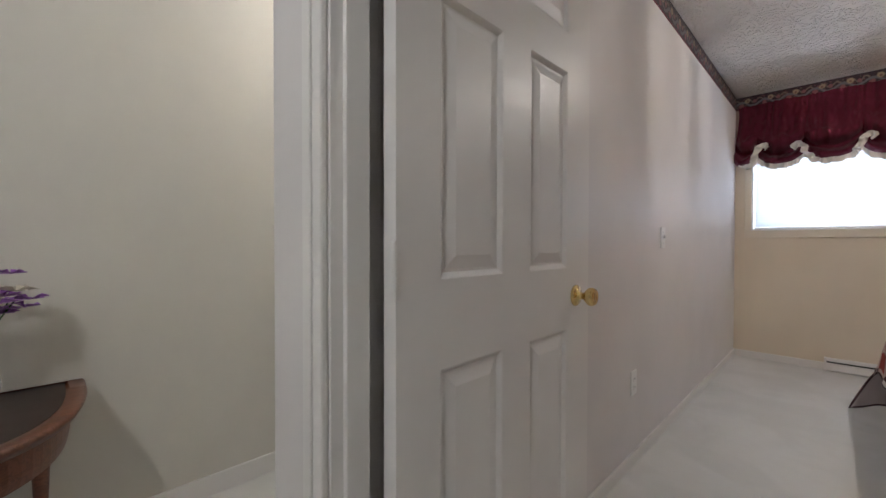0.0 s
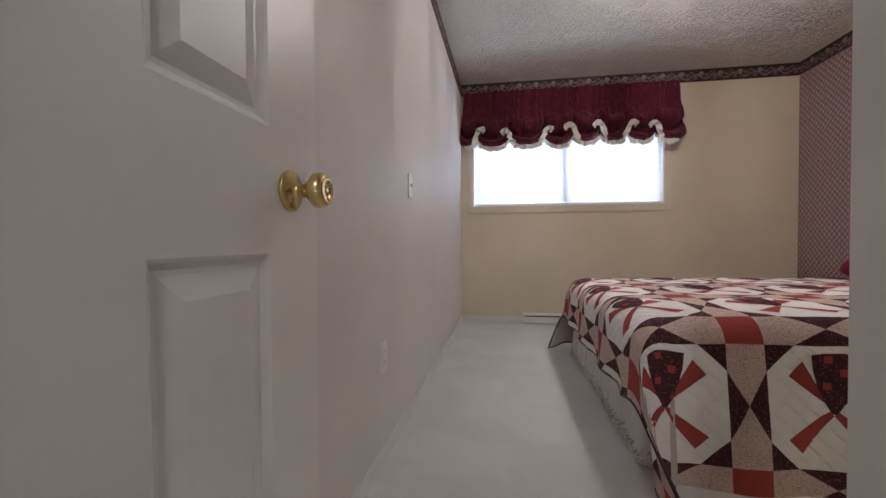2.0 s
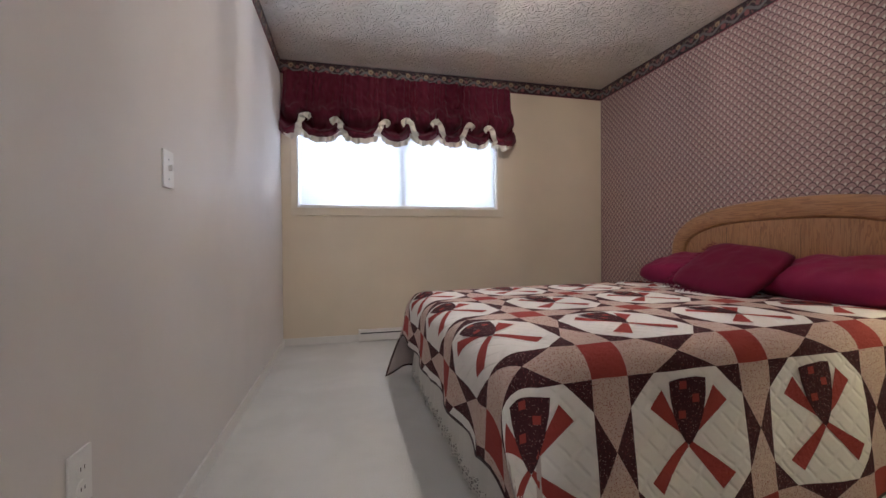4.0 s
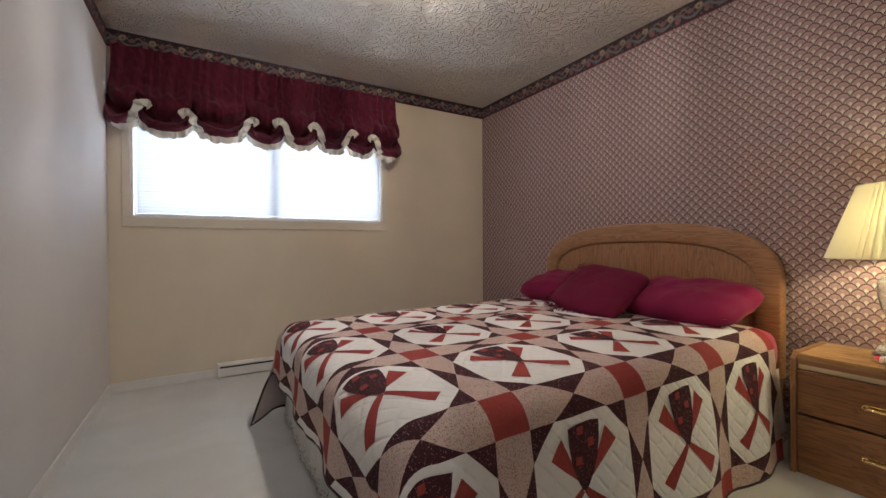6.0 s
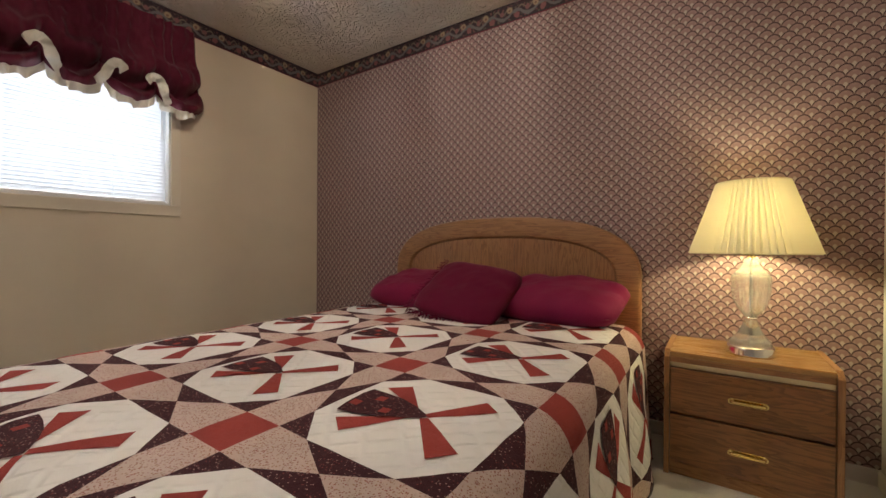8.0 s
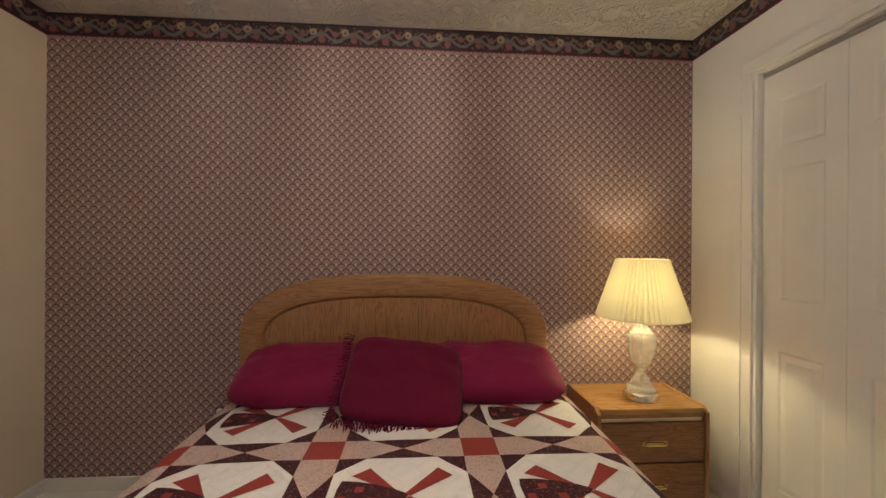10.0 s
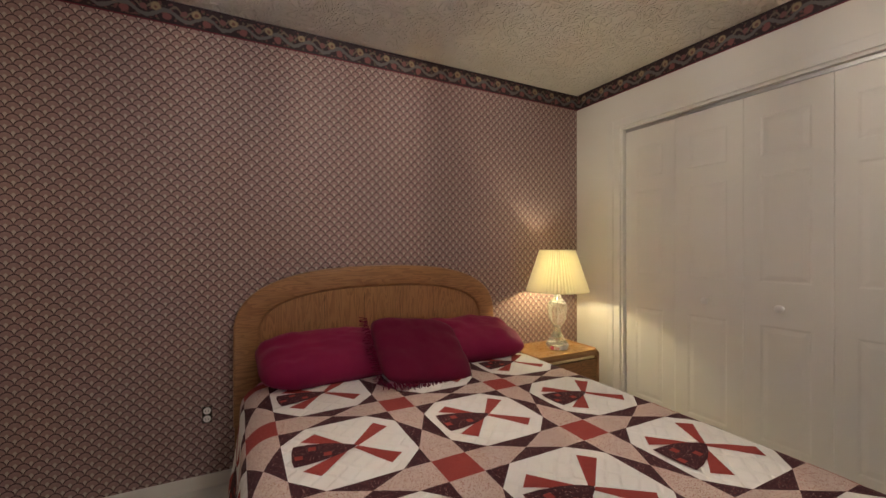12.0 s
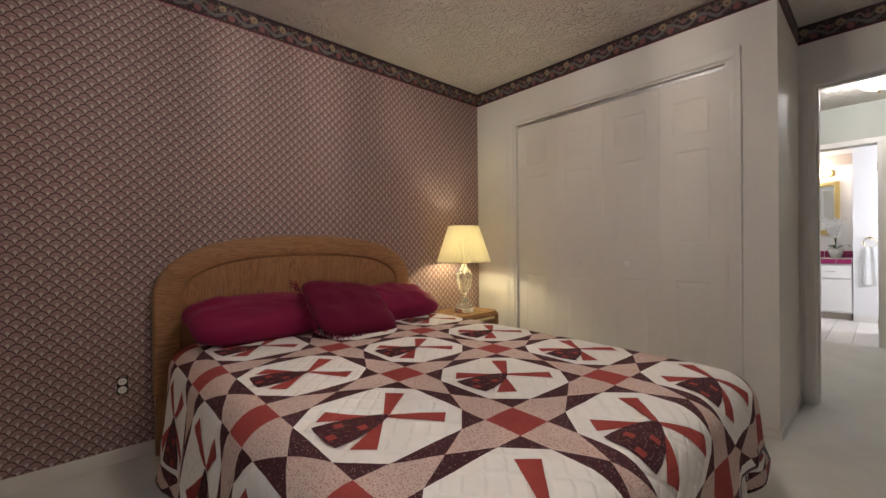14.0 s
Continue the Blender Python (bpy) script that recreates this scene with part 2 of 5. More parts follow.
# ---------------------------------------------------------------- mesh helpers


def box(bm, lo, hi, slot=0):
    """An axis-aligned box into bm."""
    (x0, y0, z0), (x1, y1, z1) = lo, hi
    vs = [bm.verts.new(p) for p in ((x0, y0, z0), (x1, y0, z0), (x1, y1, z0), (x0, y1, z0), (x0, y0, z1), (x1, y0, z1), (x1, y1, z1), (x0, y1, z1))]
    fs = [bm.faces.new([vs[i] for i in q]) for q in ((0, 3, 2, 1), (4, 5, 6, 7), (0, 1, 5, 4), (1, 2, 6, 5), (2, 3, 7, 6), (3, 0, 4, 7))]
    for f in fs:
        f.material_index = slot
    return fs


def rounded(bm, width=0.004, segments=2):
    bmesh.ops.bevel(bm, geom=list(bm.edges), offset=width, segments=segments, affect="EDGES", profile=0.6)
    return bm


def rbox(lo, hi, width=0.004, segments=2):
    bm = bmesh.new()
    box(bm, lo, hi)
    return rounded(bm, width, segments)


def lathe(profile, steps=32, centre=(0, 0, 0), ripple=0.0, count=0):
    """A turned body from (radius, height) pairs about a vertical axis."""
    bm = bmesh.new()
    rings = []
    for r, z in profile:
        ring = []
        for i in range(steps):
            a = 2 * math.pi * i / steps
            k = r * (1 + (ripple * math.cos(count * a) if count else 0))
            ring.append(bm.verts.new((centre[0] + k * math.cos(a), centre[1] + k * math.sin(a), centre[2] + z)))
        rings.append(ring)
    for a, b in zip(rings, rings[1:]):
        for i in range(steps):
            bm.faces.new((a[i], a[(i + 1) % steps], b[(i + 1) % steps], b[i]))
    for ring, flip in ((rings[0], True), (rings[-1], False)):
        if profile[0 if flip else -1][0] > 1e-4:
            bm.faces.new(list(reversed(ring)) if flip else ring)
    return bm


def tube(points, radius, sides=8, closed=False):
    """A round bar along points."""
    bm = bmesh.new()
    rings = []
    n = len(points)
    pts = [Vector(p) for p in points]
    for i, p in enumerate(pts):
        a = pts[(i - 1) % n] if closed or i else p
        b = pts[(i + 1) % n] if closed or i < n - 1 else p
        t = (b - a).normalized()
        side = t.cross(Vector((0, 0, 1)))
        if side.length < 1e-3:
            side = t.cross(Vector((1, 0, 0)))
        side.normalize()
        up = side.cross(t)
        rings.append([bm.verts.new(p + radius * (math.cos(2 * math.pi * k / sides) * side + math.sin(2 * math.pi * k / sides) * up)) for k in range(sides)])
    for i in range(n if closed else n - 1):
        a, b = rings[i], rings[(i + 1) % n]
        for k in range(sides):
            bm.faces.new((a[k], a[(k + 1) % sides], b[(k + 1) % sides], b[k]))
    if not closed:
        bm.faces.new(list(reversed(rings[0])))
        bm.faces.new(rings[-1])
    return bm


def grid(nu, nv, f, bm=None):
    """A sheet f(s, t), s and t from 0 to 1."""
    bm = bm or bmesh.new()
    vs = [[bm.verts.new(f(i / nu, j / nv)) for j in range(nv + 1)] for i in range(nu + 1)]
    for i in range(nu):
        for j in range(nv):
            bm.faces.new((vs[i][j], vs[i + 1][j], vs[i + 1][j + 1], vs[i][j + 1]))
    return bm


def meshed(name, bm, materials, smooth=False):
    bmesh.ops.recalc_face_normals(bm, faces=bm.faces)
    me = bpy.data.meshes.new(name)
    for f in bm.faces:
        f.smooth = smooth
    bm.to_mesh(me)
    bm.free()
    for m in materials if isinstance(materials, (list, tuple)) else [materials]:
        me.materials.append(m)
    return me


def part(name, bm, material, parent, label="", smooth=False):
    """One mesh object under a thing or a part."""
    ob = new(name, meshed(name, bm, material, smooth))
    ob.parent = parent
    if label:
        ob["label"] = label
    return ob


def thing(name, label, category, group="", base=(0, 0, 0)):
    ob = new(name)
    ob.empty_display_size = 0.1
    ob.location = base
    return tagged(ob, label, category, group)


def solid(name, bm, material, label, category, smooth=False, group=""):
    return tagged(new(name, meshed(name, bm, material, smooth)), label, category, group)


def structure(name, bm, material, label, category, smooth=False):
    return tagged(new(name, meshed(name, bm, material, smooth)), label, category, kind="structure")


def panel_sheet(bm, us, vs, panels, at, up=1.0, slope=0.011, depth=0.008, field=0.030):
    """A moulded door face: flat cells between the cuts us and vs, and sunken raised-field panels in the cells listed. at(u, v, d) gives the place d behind the face."""

    def quad(a, b, c, d):
        bm.faces.new([bm.verts.new(at(*p)) for p in (a, b, c, d)])

    for i in range(len(us) - 1):
        for j in range(len(vs) - 1):
            u0, u1, v0, v1 = us[i], us[i + 1], vs[j], vs[j + 1]
            if (i, j) not in panels:
                quad((u0, v0, 0), (u1, v0, 0), (u1, v1, 0), (u0, v1, 0))
                continue
            rings = []
            for off, d in ((0, 0), (slope * 0.35, depth * 0.25), (slope, depth), (slope + 0.006, depth), (slope + field, depth * 0.15)):
                rings.append([(u0 + off, v0 + off, d), (u1 - off, v0 + off, d), (u1 - off, v1 - off, d), (u0 + off, v1 - off, d)])
            for a, b in zip(rings, rings[1:]):
                for k in range(4):
                    quad(a[k], a[(k + 1) % 4], b[(k + 1) % 4], b[k])
            quad(*rings[-1])


# ---------------------------------------------------------------- the room's shell
XH, YC, YD, YH, HT = 3.097, -3.443, -4.205, -4.325, 2.44   # headboard wall, closet front, door wall inside and outside, ceiling height
XN = 0.955                                                   # the closet's outer corner
WX0, WX1, WZ0, WZ1 = 0.124, 1.956, 1.185, 2.21               # window opening
CX0, CX1, CZ = 1.175, 2.678, 2.072                           # closet opening
DX0, DX1, DZ = 0.055, 0.872, 2.04                            # bedroom door opening
BX0, BX1, YB = 0.60, 1.36, -6.55                             # bathroom door opening and its wall
YV = -8.85                                                   # bathroom's far wall


def walls():
    b = bmesh.new()
    box(b, (-1.4, YB, -0.12), (XH + 0.14, 0.16, 0.0))
    structure("floor", b, CARPET, "pale beige wall-to-wall carpet, lightly trodden", "floor")
    b = bmesh.new()
    box(b, (-1.4, YB, HT), (XH + 0.14, 0.16, HT + 0.1))
    structure("ceiling", b, CEILING, "cream ceiling with swirled plaster texture", "ceiling")

    b = bmesh.new()
    box(b, (-0.14, YH, 0), (0, 0.14, HT))
    structure("wall_west", b, WALL_PALE, "plain cream painted wall with a satin sheen", "wall")

    b = bmesh.new()
    for lo, hi in (((0, 0, 0), (XH, 0.14, WZ0)), ((0, 0, WZ1), (XH, 0.14, HT)), ((0, 0, WZ0), (WX0, 0.14, WZ1)), ((WX1, 0, WZ0), (XH, 0.14, WZ1))):
        box(b, lo, hi)
    structure("wall_north", b, WALL, "cream painted wall round a wide high window", "wall")

    b = bmesh.new()
    box(b, (XH, YC - 0.7, 0), (XH + 0.14, 0.14, HT))
    structure("wall_east", b, WALLPAPER, "wall papered in mauve and cream fan scallops", "wall")

    b = bmesh.new()
    for lo, hi in (((XN, YC - 0.1, 0), (CX0, YC, HT)), ((CX1, YC - 0.1, 0), (XH, YC, HT)), ((CX0, YC - 0.1, CZ), (CX1, YC, HT)),
                   ((XN, YD, 0), (XN + 0.1, YC - 0.1, HT))):
        box(b, lo, hi)
    structure("wall_closet", b, WHITE, "white painted closet wall with an outer corner", "wall")

    b = bmesh.new()
    for lo, hi in (((0, YH, 0), (DX0 - 0.02, YD, HT)), ((DX1 + 0.02, YH, 0), (XH, YD, HT)), ((DX0 - 0.02, YH, DZ + 0.02), (DX1 + 0.02, YD, HT))):
        box(b, lo, hi)
    structure("wall_south", b, WHITE, "white painted wall with the bedroom doorway", "wall")

    b = bmesh.new()
    box(b, (-1.32, YB - 0.1, 0), (-1.18, -2.4, HT))
    structure("wall_hall_west", b, HALL, "plain beige hallway wall", "wall")
    b = bmesh.new()
    box(b, (-1.18, -2.5, 0), (-0.14, -2.4, HT))
    structure("wall_hall_north", b, HALL, "plain beige wall closing the hallway", "wall")
    b = bmesh.new()
    box(b, (XH, YB - 0.1, 0), (XH + 0.14, YC - 0.7, HT))
    structure("wall_hall_east", b, HALL, "plain beige wall at the hallway's end", "wall")
    b = bmesh.new()
    for lo, hi in (((-1.18, YB - 0.11, 0), (BX0, YB, HT)), ((BX1, YB - 0.11, 0), (XH, YB, HT)), ((BX0, YB - 0.11, 2.04), (BX1, YB, HT))):
        box(b, lo, hi)
    structure("wall_hall_south", b, HALL_END, "hallway wall with the bathroom doorway", "wall")


walls()

# ---------------------------------------------------------------- trim, borders, window, doors


def moulding(lo, hi, width=0.006):
    return rbox(lo, hi, width, 2)


def trims():
    t = 0.012
    for i, (lo, hi) in enumerate((((t, -t, 0), (0.638, 0.0, 0.062)), ((0.0, YC - 0.76, 0), (t, 0, 0.062)), ((XH - t, YC, 0), (XH, 0, 0.066)),
                                  ((XN - t, YD, 0), (XN, YC, 0.048)), ((XN - t, YC, 0), (CX0 - 0.065, YC + t, 0.048)), ((CX1 + 0.105, YC, 0), (XH - t, YC + t, 0.062)),
                                  ((2.3, -t, 0), (XH - t, 0.0, 0.062)), ((-1.18, YB, 0), (-1.18 + t, -2.5, 0.085)), ((-0.14 - t, YH, 0), (-0.14, -2.5, 0.075)))):
        structure("baseboard", moulding(lo, hi, 0.004), TRIM, "low cream painted baseboard", "baseboard")
    z0 = 2.323
    e = 0.003
    for lo, hi in (((0, -e, z0), (XH - e, 0, HT)), ((0, YD + e, z0), (e, -e, HT)), ((XH - e, YC + e, z0), (XH, 0, HT)), ((XN, YC, z0), (XH - e, YC + e, HT)),
                   ((XN - e, YD, z0), (XN, YC + e, HT)), ((0, YD, z0), (XN - e, YD + e, HT))):
        b = bmesh.new()
        box(b, lo, hi)
        structure("border", b, BORDER, "dark floral wallpaper border under the ceiling", "trim")


trims()

GLASS = Nodes("window_glass").set((1, 1, 1), 0.02, 0, 0.5, Transmission_Weight=1.0, IOR=1.45)


def slat_material():
    n = Nodes("white_blind_slat")
    back = n.node("ShaderNodeBsdfTranslucent")
    back.inputs[0].default_value = (0.92, 0.94, 0.97, 1)
    front = n.node("ShaderNodeBsdfDiffuse")
    front.inputs[0].default_value = (0.64, 0.65, 0.67, 1)
    m = n.node("ShaderNodeMixShader")
    m.inputs[0].default_value = 0.052
    n.tree.links.new(front.outputs[0], m.inputs[1])
    n.tree.links.new(back.outputs[0], m.inputs[2])
    n.tree.links.new(m.outputs[0], n.out.inputs[0])
    return n.mat


def window():
    w = tagged(new("window_1"), "wide white sliding window with a closed blind", "window", kind="structure")
    c = 0.049
    for lo, hi in (((WX0 - c, -0.011, WZ0 - 0.068), (WX1 + c + 0.008, 0.0, WZ0)), ((WX0 - c, -0.011, WZ1), (WX1 + c + 0.008, 0.0, WZ1 + 0.05)),
                   ((WX0 - c, -0.0105, WZ0), (WX0, 0.0, WZ1)), ((WX1, -0.0105, WZ0), (WX1 + c + 0.008, 0.0, WZ1))):
        part("casing", moulding(lo, hi, 0.004), CASING, w)
    for lo, hi in (((WX0, 0.0, WZ0), (WX1, 0.11, WZ0 + 0.012)), ((WX0, 0.0, WZ0 + 0.012), (WX0 + 0.012, 0.11, WZ1)), ((WX1 - 0.012, 0.0, WZ0 + 0.012), (WX1, 0.11, WZ1))):
        part("jamb_liner", moulding(lo, hi, 0.002), PLASTIC, w)
    f = 0.03
    y0, y1 = 0.075, 0.105
    for lo, hi in (((WX0 + 0.012, y0, WZ0 + 0.012), (WX1 - 0.012, y1, WZ0 + 0.012 + f)), ((WX0 + 0.012, y0, WZ1 - f), (WX1 - 0.012, y1, WZ1)),
                   ((WX0 + 0.012, y0, WZ0 + 0.042), (WX0 + 0.012 + f, y1, WZ1 - f)), ((WX1 - 0.012 - f, y0, WZ0 + 0.042), (WX1 - 0.012, y1, WZ1 - f)),
                   ((1.022, y0 - 0.006, WZ0 + 0.042), (1.068, y1, WZ1 - f))):
        part("window_frame", moulding(lo, hi, 0.003), PLASTIC, w)
    for x0, x1 in ((WX0 + 0.042, 1.022), (1.068, WX1 - 0.042)):
        b = bmesh.new()
        box(b, (x0, 0.088, WZ0 + 0.042), (x1, 0.092, WZ1 - f))
        p = part("pane", b, GLASS, w)
        p.visible_shadow = False
    blind = thing("mini_blind", "white horizontal mini blind, lowered and nearly closed", "blind", base=(1.05, 0.045, WZ0))
    slat = slat_material()
    b = bmesh.new()
    hw, n = (WX1 - WX0) / 2 - 0.02, 6
    vs = [[b.verts.new((sx * hw, 0.0125 * (2 * k / n - 1) * math.cos(1.2), 0.0125 * (2 * k / n - 1) * math.sin(-1.2) + 0.0022 * (1 - (2 * k / n - 1) ** 2))) for k in range(n + 1)] for sx in (-1, 1)]
    for k in range(n):
        b.faces.new((vs[0][k], vs[1][k], vs[1][k + 1], vs[0][k + 1]))
    me = meshed("slat", b, slat, True)
    count = int((WZ1 - WZ0 - 0.07) / 0.0225)
    for i in range(count):
        o = new("slat", me)
        o.parent = blind
        o.location = (0.0, 0.0, 0.045 + i * 0.0225)
        o.rotation_euler = (random.uniform(-0.03, 0.03), 0, 0)
    part("bottom_rail", rbox((-hw, -0.012, 0.014), (hw, 0.012, 0.028), 0.003), PLASTIC, blind)
    part("headrail", rbox((-hw, -0.016, WZ1 - WZ0 - 0.035), (hw, 0.016, WZ1 - WZ0 - 0.004), 0.002), PLASTIC, blind)
    for x in (-0.62, -0.02, 0.62):
        part("cord", tube([(x, -0.013, 0.02), (x, -0.013, 1.0)], 0.0008, 5), PLASTIC, blind)
    part("tilt_wand", tube([(hw - 0.035, -0.02, 0.98), (hw - 0.03, -0.022, 0.42)], 0.003, 6), PLASTIC, blind)


window()


def casing_set(parent, x0, x1, z, yw, out, w=0.058, depth=0.014, wl=None, wr=None):
    """Three-sided stepped door casing on a wall face y = yw; out is the way it stands proud."""
    wl, wr = wl or w, wr or w
    ys = sorted((yw, yw + out * depth))
    ys2 = sorted((yw + out * depth, yw + out * (depth + 0.006)))
    for lo, hi in (((x0 - wl, ys[0], 0), (x0 - 0.004, ys[1], z + 0.004)), ((x1 + 0.004, ys[0], 0), (x1 + wr, ys[1], z + 0.004)), ((x0 - wl, ys[0], z + 0.004), (x1 + wr, ys[1], z + w))):
        part("casing", moulding(lo, hi, 0.004), TRIM, parent)
    for lo, hi in (((x0 - wl, ys2[0], 0), (x0 - wl * 0.55, ys2[1], z + w)), ((x1 + wr * 0.55, ys2[0], 0), (x1 + wr, ys2[1], z + w))):
        part("casing_bead", moulding(lo, hi, 0.0025), TRIM, parent)


def lever_knob(parent, at, way):
    """A round brass knob on its rose, standing out along way in x."""
    prof = [(0.0315, 0.0), (0.0315, 0.004), (0.027, 0.008), (0.013, 0.011), (0.0105, 0.018), (0.011, 0.030), (0.020, 0.036), (0.0262, 0.043), (0.0268, 0.052), (0.0235, 0.060), (0.014, 0.0635), (0.0135, 0.062), (0.0001, 0.062)]
    k = part("knob", lathe(prof, 28), BRASS, parent, "polished brass door knob", True)
    k.matrix_local = Matrix.Translation(at) @ pose(0, 0, 0, 0, 90 * way, 0)
    return k


def bedroom_door():
    d = tagged(new("door_1"), "cream six-panel door standing open against the wall", "door", kind="structure")
    fx0, fx1, y0, y1, z0, z1 = 0.098, 0.133, -4.224, -3.455, 0.012, 2.032
    ys = [y0, -4.112, -3.906, -3.79, -3.594, y1]
    zs = [z0, 0.215, 0.812, 0.990, 1.552, 1.665, 1.905, z1]
    cells = {(i, j) for i in (1, 3) for j in (1, 3, 5)}
    b = bmesh.new()
    panel_sheet(b, ys, zs, cells, lambda u, v, k: (fx1 - k, u, v), slope=0.012, depth=0.009, field=0.034)
    panel_sheet(b, ys, zs, cells, lambda u, v, k: (fx0 + k, u, v), slope=0.012, depth=0.009, field=0.034)
    for a, c in (((y0, z0), (y1, z0)), ((y1, z0), (y1, z1)), ((y1, z1), (y0, z1)), ((y0, z1), (y0, z0))):
        b.faces.new([b.verts.new(p) for p in ((fx0, *a), (fx1, *a), (fx1, *c), (fx0, *c))])
    bmesh.ops.remove_doubles(b, verts=b.verts, dist=1e-5)
    leaf = part("leaf", b, DOOR_PAINT, d)
    lever_knob(leaf, (fx1, -3.541, 0.906), 1)
    lever_knob(leaf, (fx0, -3.541, 0.906), -1)
    part("latch_plate", rbox((0.103, y1, 0.88), (0.128, y1 + 0.0015, 0.945), 0.0006), BRASS, leaf)
    for z in (0.22, 1.02, 1.82):
        part("hinge", lathe([(0.006, -0.045), (0.006, 0.045)], 12, (0.137, y0 - 0.008, z)), TRIM, d)
    f = tagged(new("door_frame_1"), "cream painted bedroom door frame with casing", "door frame", kind="structure")
    for lo, hi in (((DX0 - 0.02, YH, 0), (DX0, YD, DZ)), ((DX1, YH, 0), (DX1 + 0.02, YD, DZ)), ((DX0 - 0.02, YH, DZ), (DX1 + 0.02, YD, DZ + 0.02))):
        part("jamb", moulding(lo, hi, 0.002), TRIM, f)
    for lo, hi in (((DX0, YH + 0.001, 0), (0.083, -4.252, DZ)), ((0.083, -4.30, 0), (0.095, -4.252, DZ)), ((DX1 - 0.011, -4.285, 0), (DX1, -4.25, DZ)), ((DX0 + 0.011, -4.285, DZ - 0.011), (DX1 - 0.011, -4.25, DZ))):
        part("stop", moulding(lo, hi, 0.002), TRIM, f)
    casing_set(f, DX0, DX1, DZ, YD, 1, wl=0.05)
    casing_set(f, 0.083, DX1, DZ, YH, -1)
    part("strike_plate", rbox((DX1 - 0.0012, -4.25, 0.885), (DX1 + 0.0005, -4.218, 0.945), 0.0004), STEEL, f)


bedroom_door()


def closet():
    f = tagged(new("door_frame_2"), "white painted casing round the closet opening", "door frame", kind="structure")
    casing_set(f, CX0, CX1, CZ, YC, 1, 0.062, 0.013, wl=0.065, wr=0.105)
    for lo, hi in (((CX0 - 0.002, YC - 0.1, 0), (CX0 + 0.012, YC, CZ)), ((CX1 - 0.012, YC - 0.1, 0), (CX1 + 0.002, YC, CZ)), ((CX0 + 0.012, YC - 0.1, CZ - 0.012), (CX1 - 0.012, YC, CZ))):
        part("jamb", moulding(lo, hi, 0.002), TRIM, f)
    t = part("track", rbox((CX0 + 0.014, YC - 0.062, CZ - 0.034), (CX1 - 0.014, YC - 0.026, CZ - 0.0125), 0.002), STEEL, f, "grey metal folding-door track")
    b = bmesh.new()
    for lo, hi in (((CX0, YC - 0.75, 0), (CX1, YC - 0.72, CZ)),):
        box(b, lo, hi)
    # coloured near-black so the closet looks unlit behind the door seams
    structure("closet_back", b, DARK, "closet interior wall, coloured near-black to stand for shade", "wall")
    edges = [CX1 - 0.016, 2.303, 1.921, 1.546, CX0 + 0.016]
    yf, th = YC - 0.028, 0.032
    for pair in ((0, 1), (2, 3)):
        hinge = edges[pair[0]] if pair[0] == 0 else edges[4]
        door = thing("bifold_door", "white panelled folding closet door, shut, with a small white knob", "closet door", "closet folding doors", (hinge, yf, 0))
        for k in pair:
            x1, x0 = edges[k] - 0.001, edges[k + 1] + 0.001
            us = [x0, x0 + 0.078, x1 - 0.078, x1]
            zs = [0.012, 0.20, 0.812, 1.035, 1.608, 1.70, 1.915, CZ - 0.036]
            b = bmesh.new()
            panel_sheet(b, us, zs, {(1, 1), (1, 3), (1, 5)}, lambda u, v, d: (u - hinge, -d, v), slope=0.010, depth=0.0034, field=0.028)
            vs = [[b.verts.new((x - hinge, y, z)) for z in (0.012, CZ - 0.036) for y in (0, -th)] for x in (x0, x1)]
            for q in vs:
                b.faces.new((q[0], q[1], q[3], q[2]))
            for i, j in ((0, 1), (2, 3), (1, 3)):
                b.faces.new((vs[0][i], vs[1][i], vs[1][j], vs[0][j]))
            bmesh.ops.remove_doubles(b, verts=b.verts, dist=1e-5)
            leaf = part("leaf", b, CLOSET, door)
            kx = {1: 2.107, 2: 1.746}.get(k)
            if kx:
                prof = [(0.012, 0), (0.009, 0.010), (0.014, 0.018), (0.0200, 0.027), (0.0185, 0.036), (0.011, 0.0405), (0.0001, 0.041)]
                kn = part("knob", lathe(prof, 20), PLASTIC, leaf, "small white round knob", True)
                kn.matrix_local = Matrix.Translation((kx - hinge, 0, 0.908)) @ pose(0, 0, 0, -90, 0, 0)


closet()


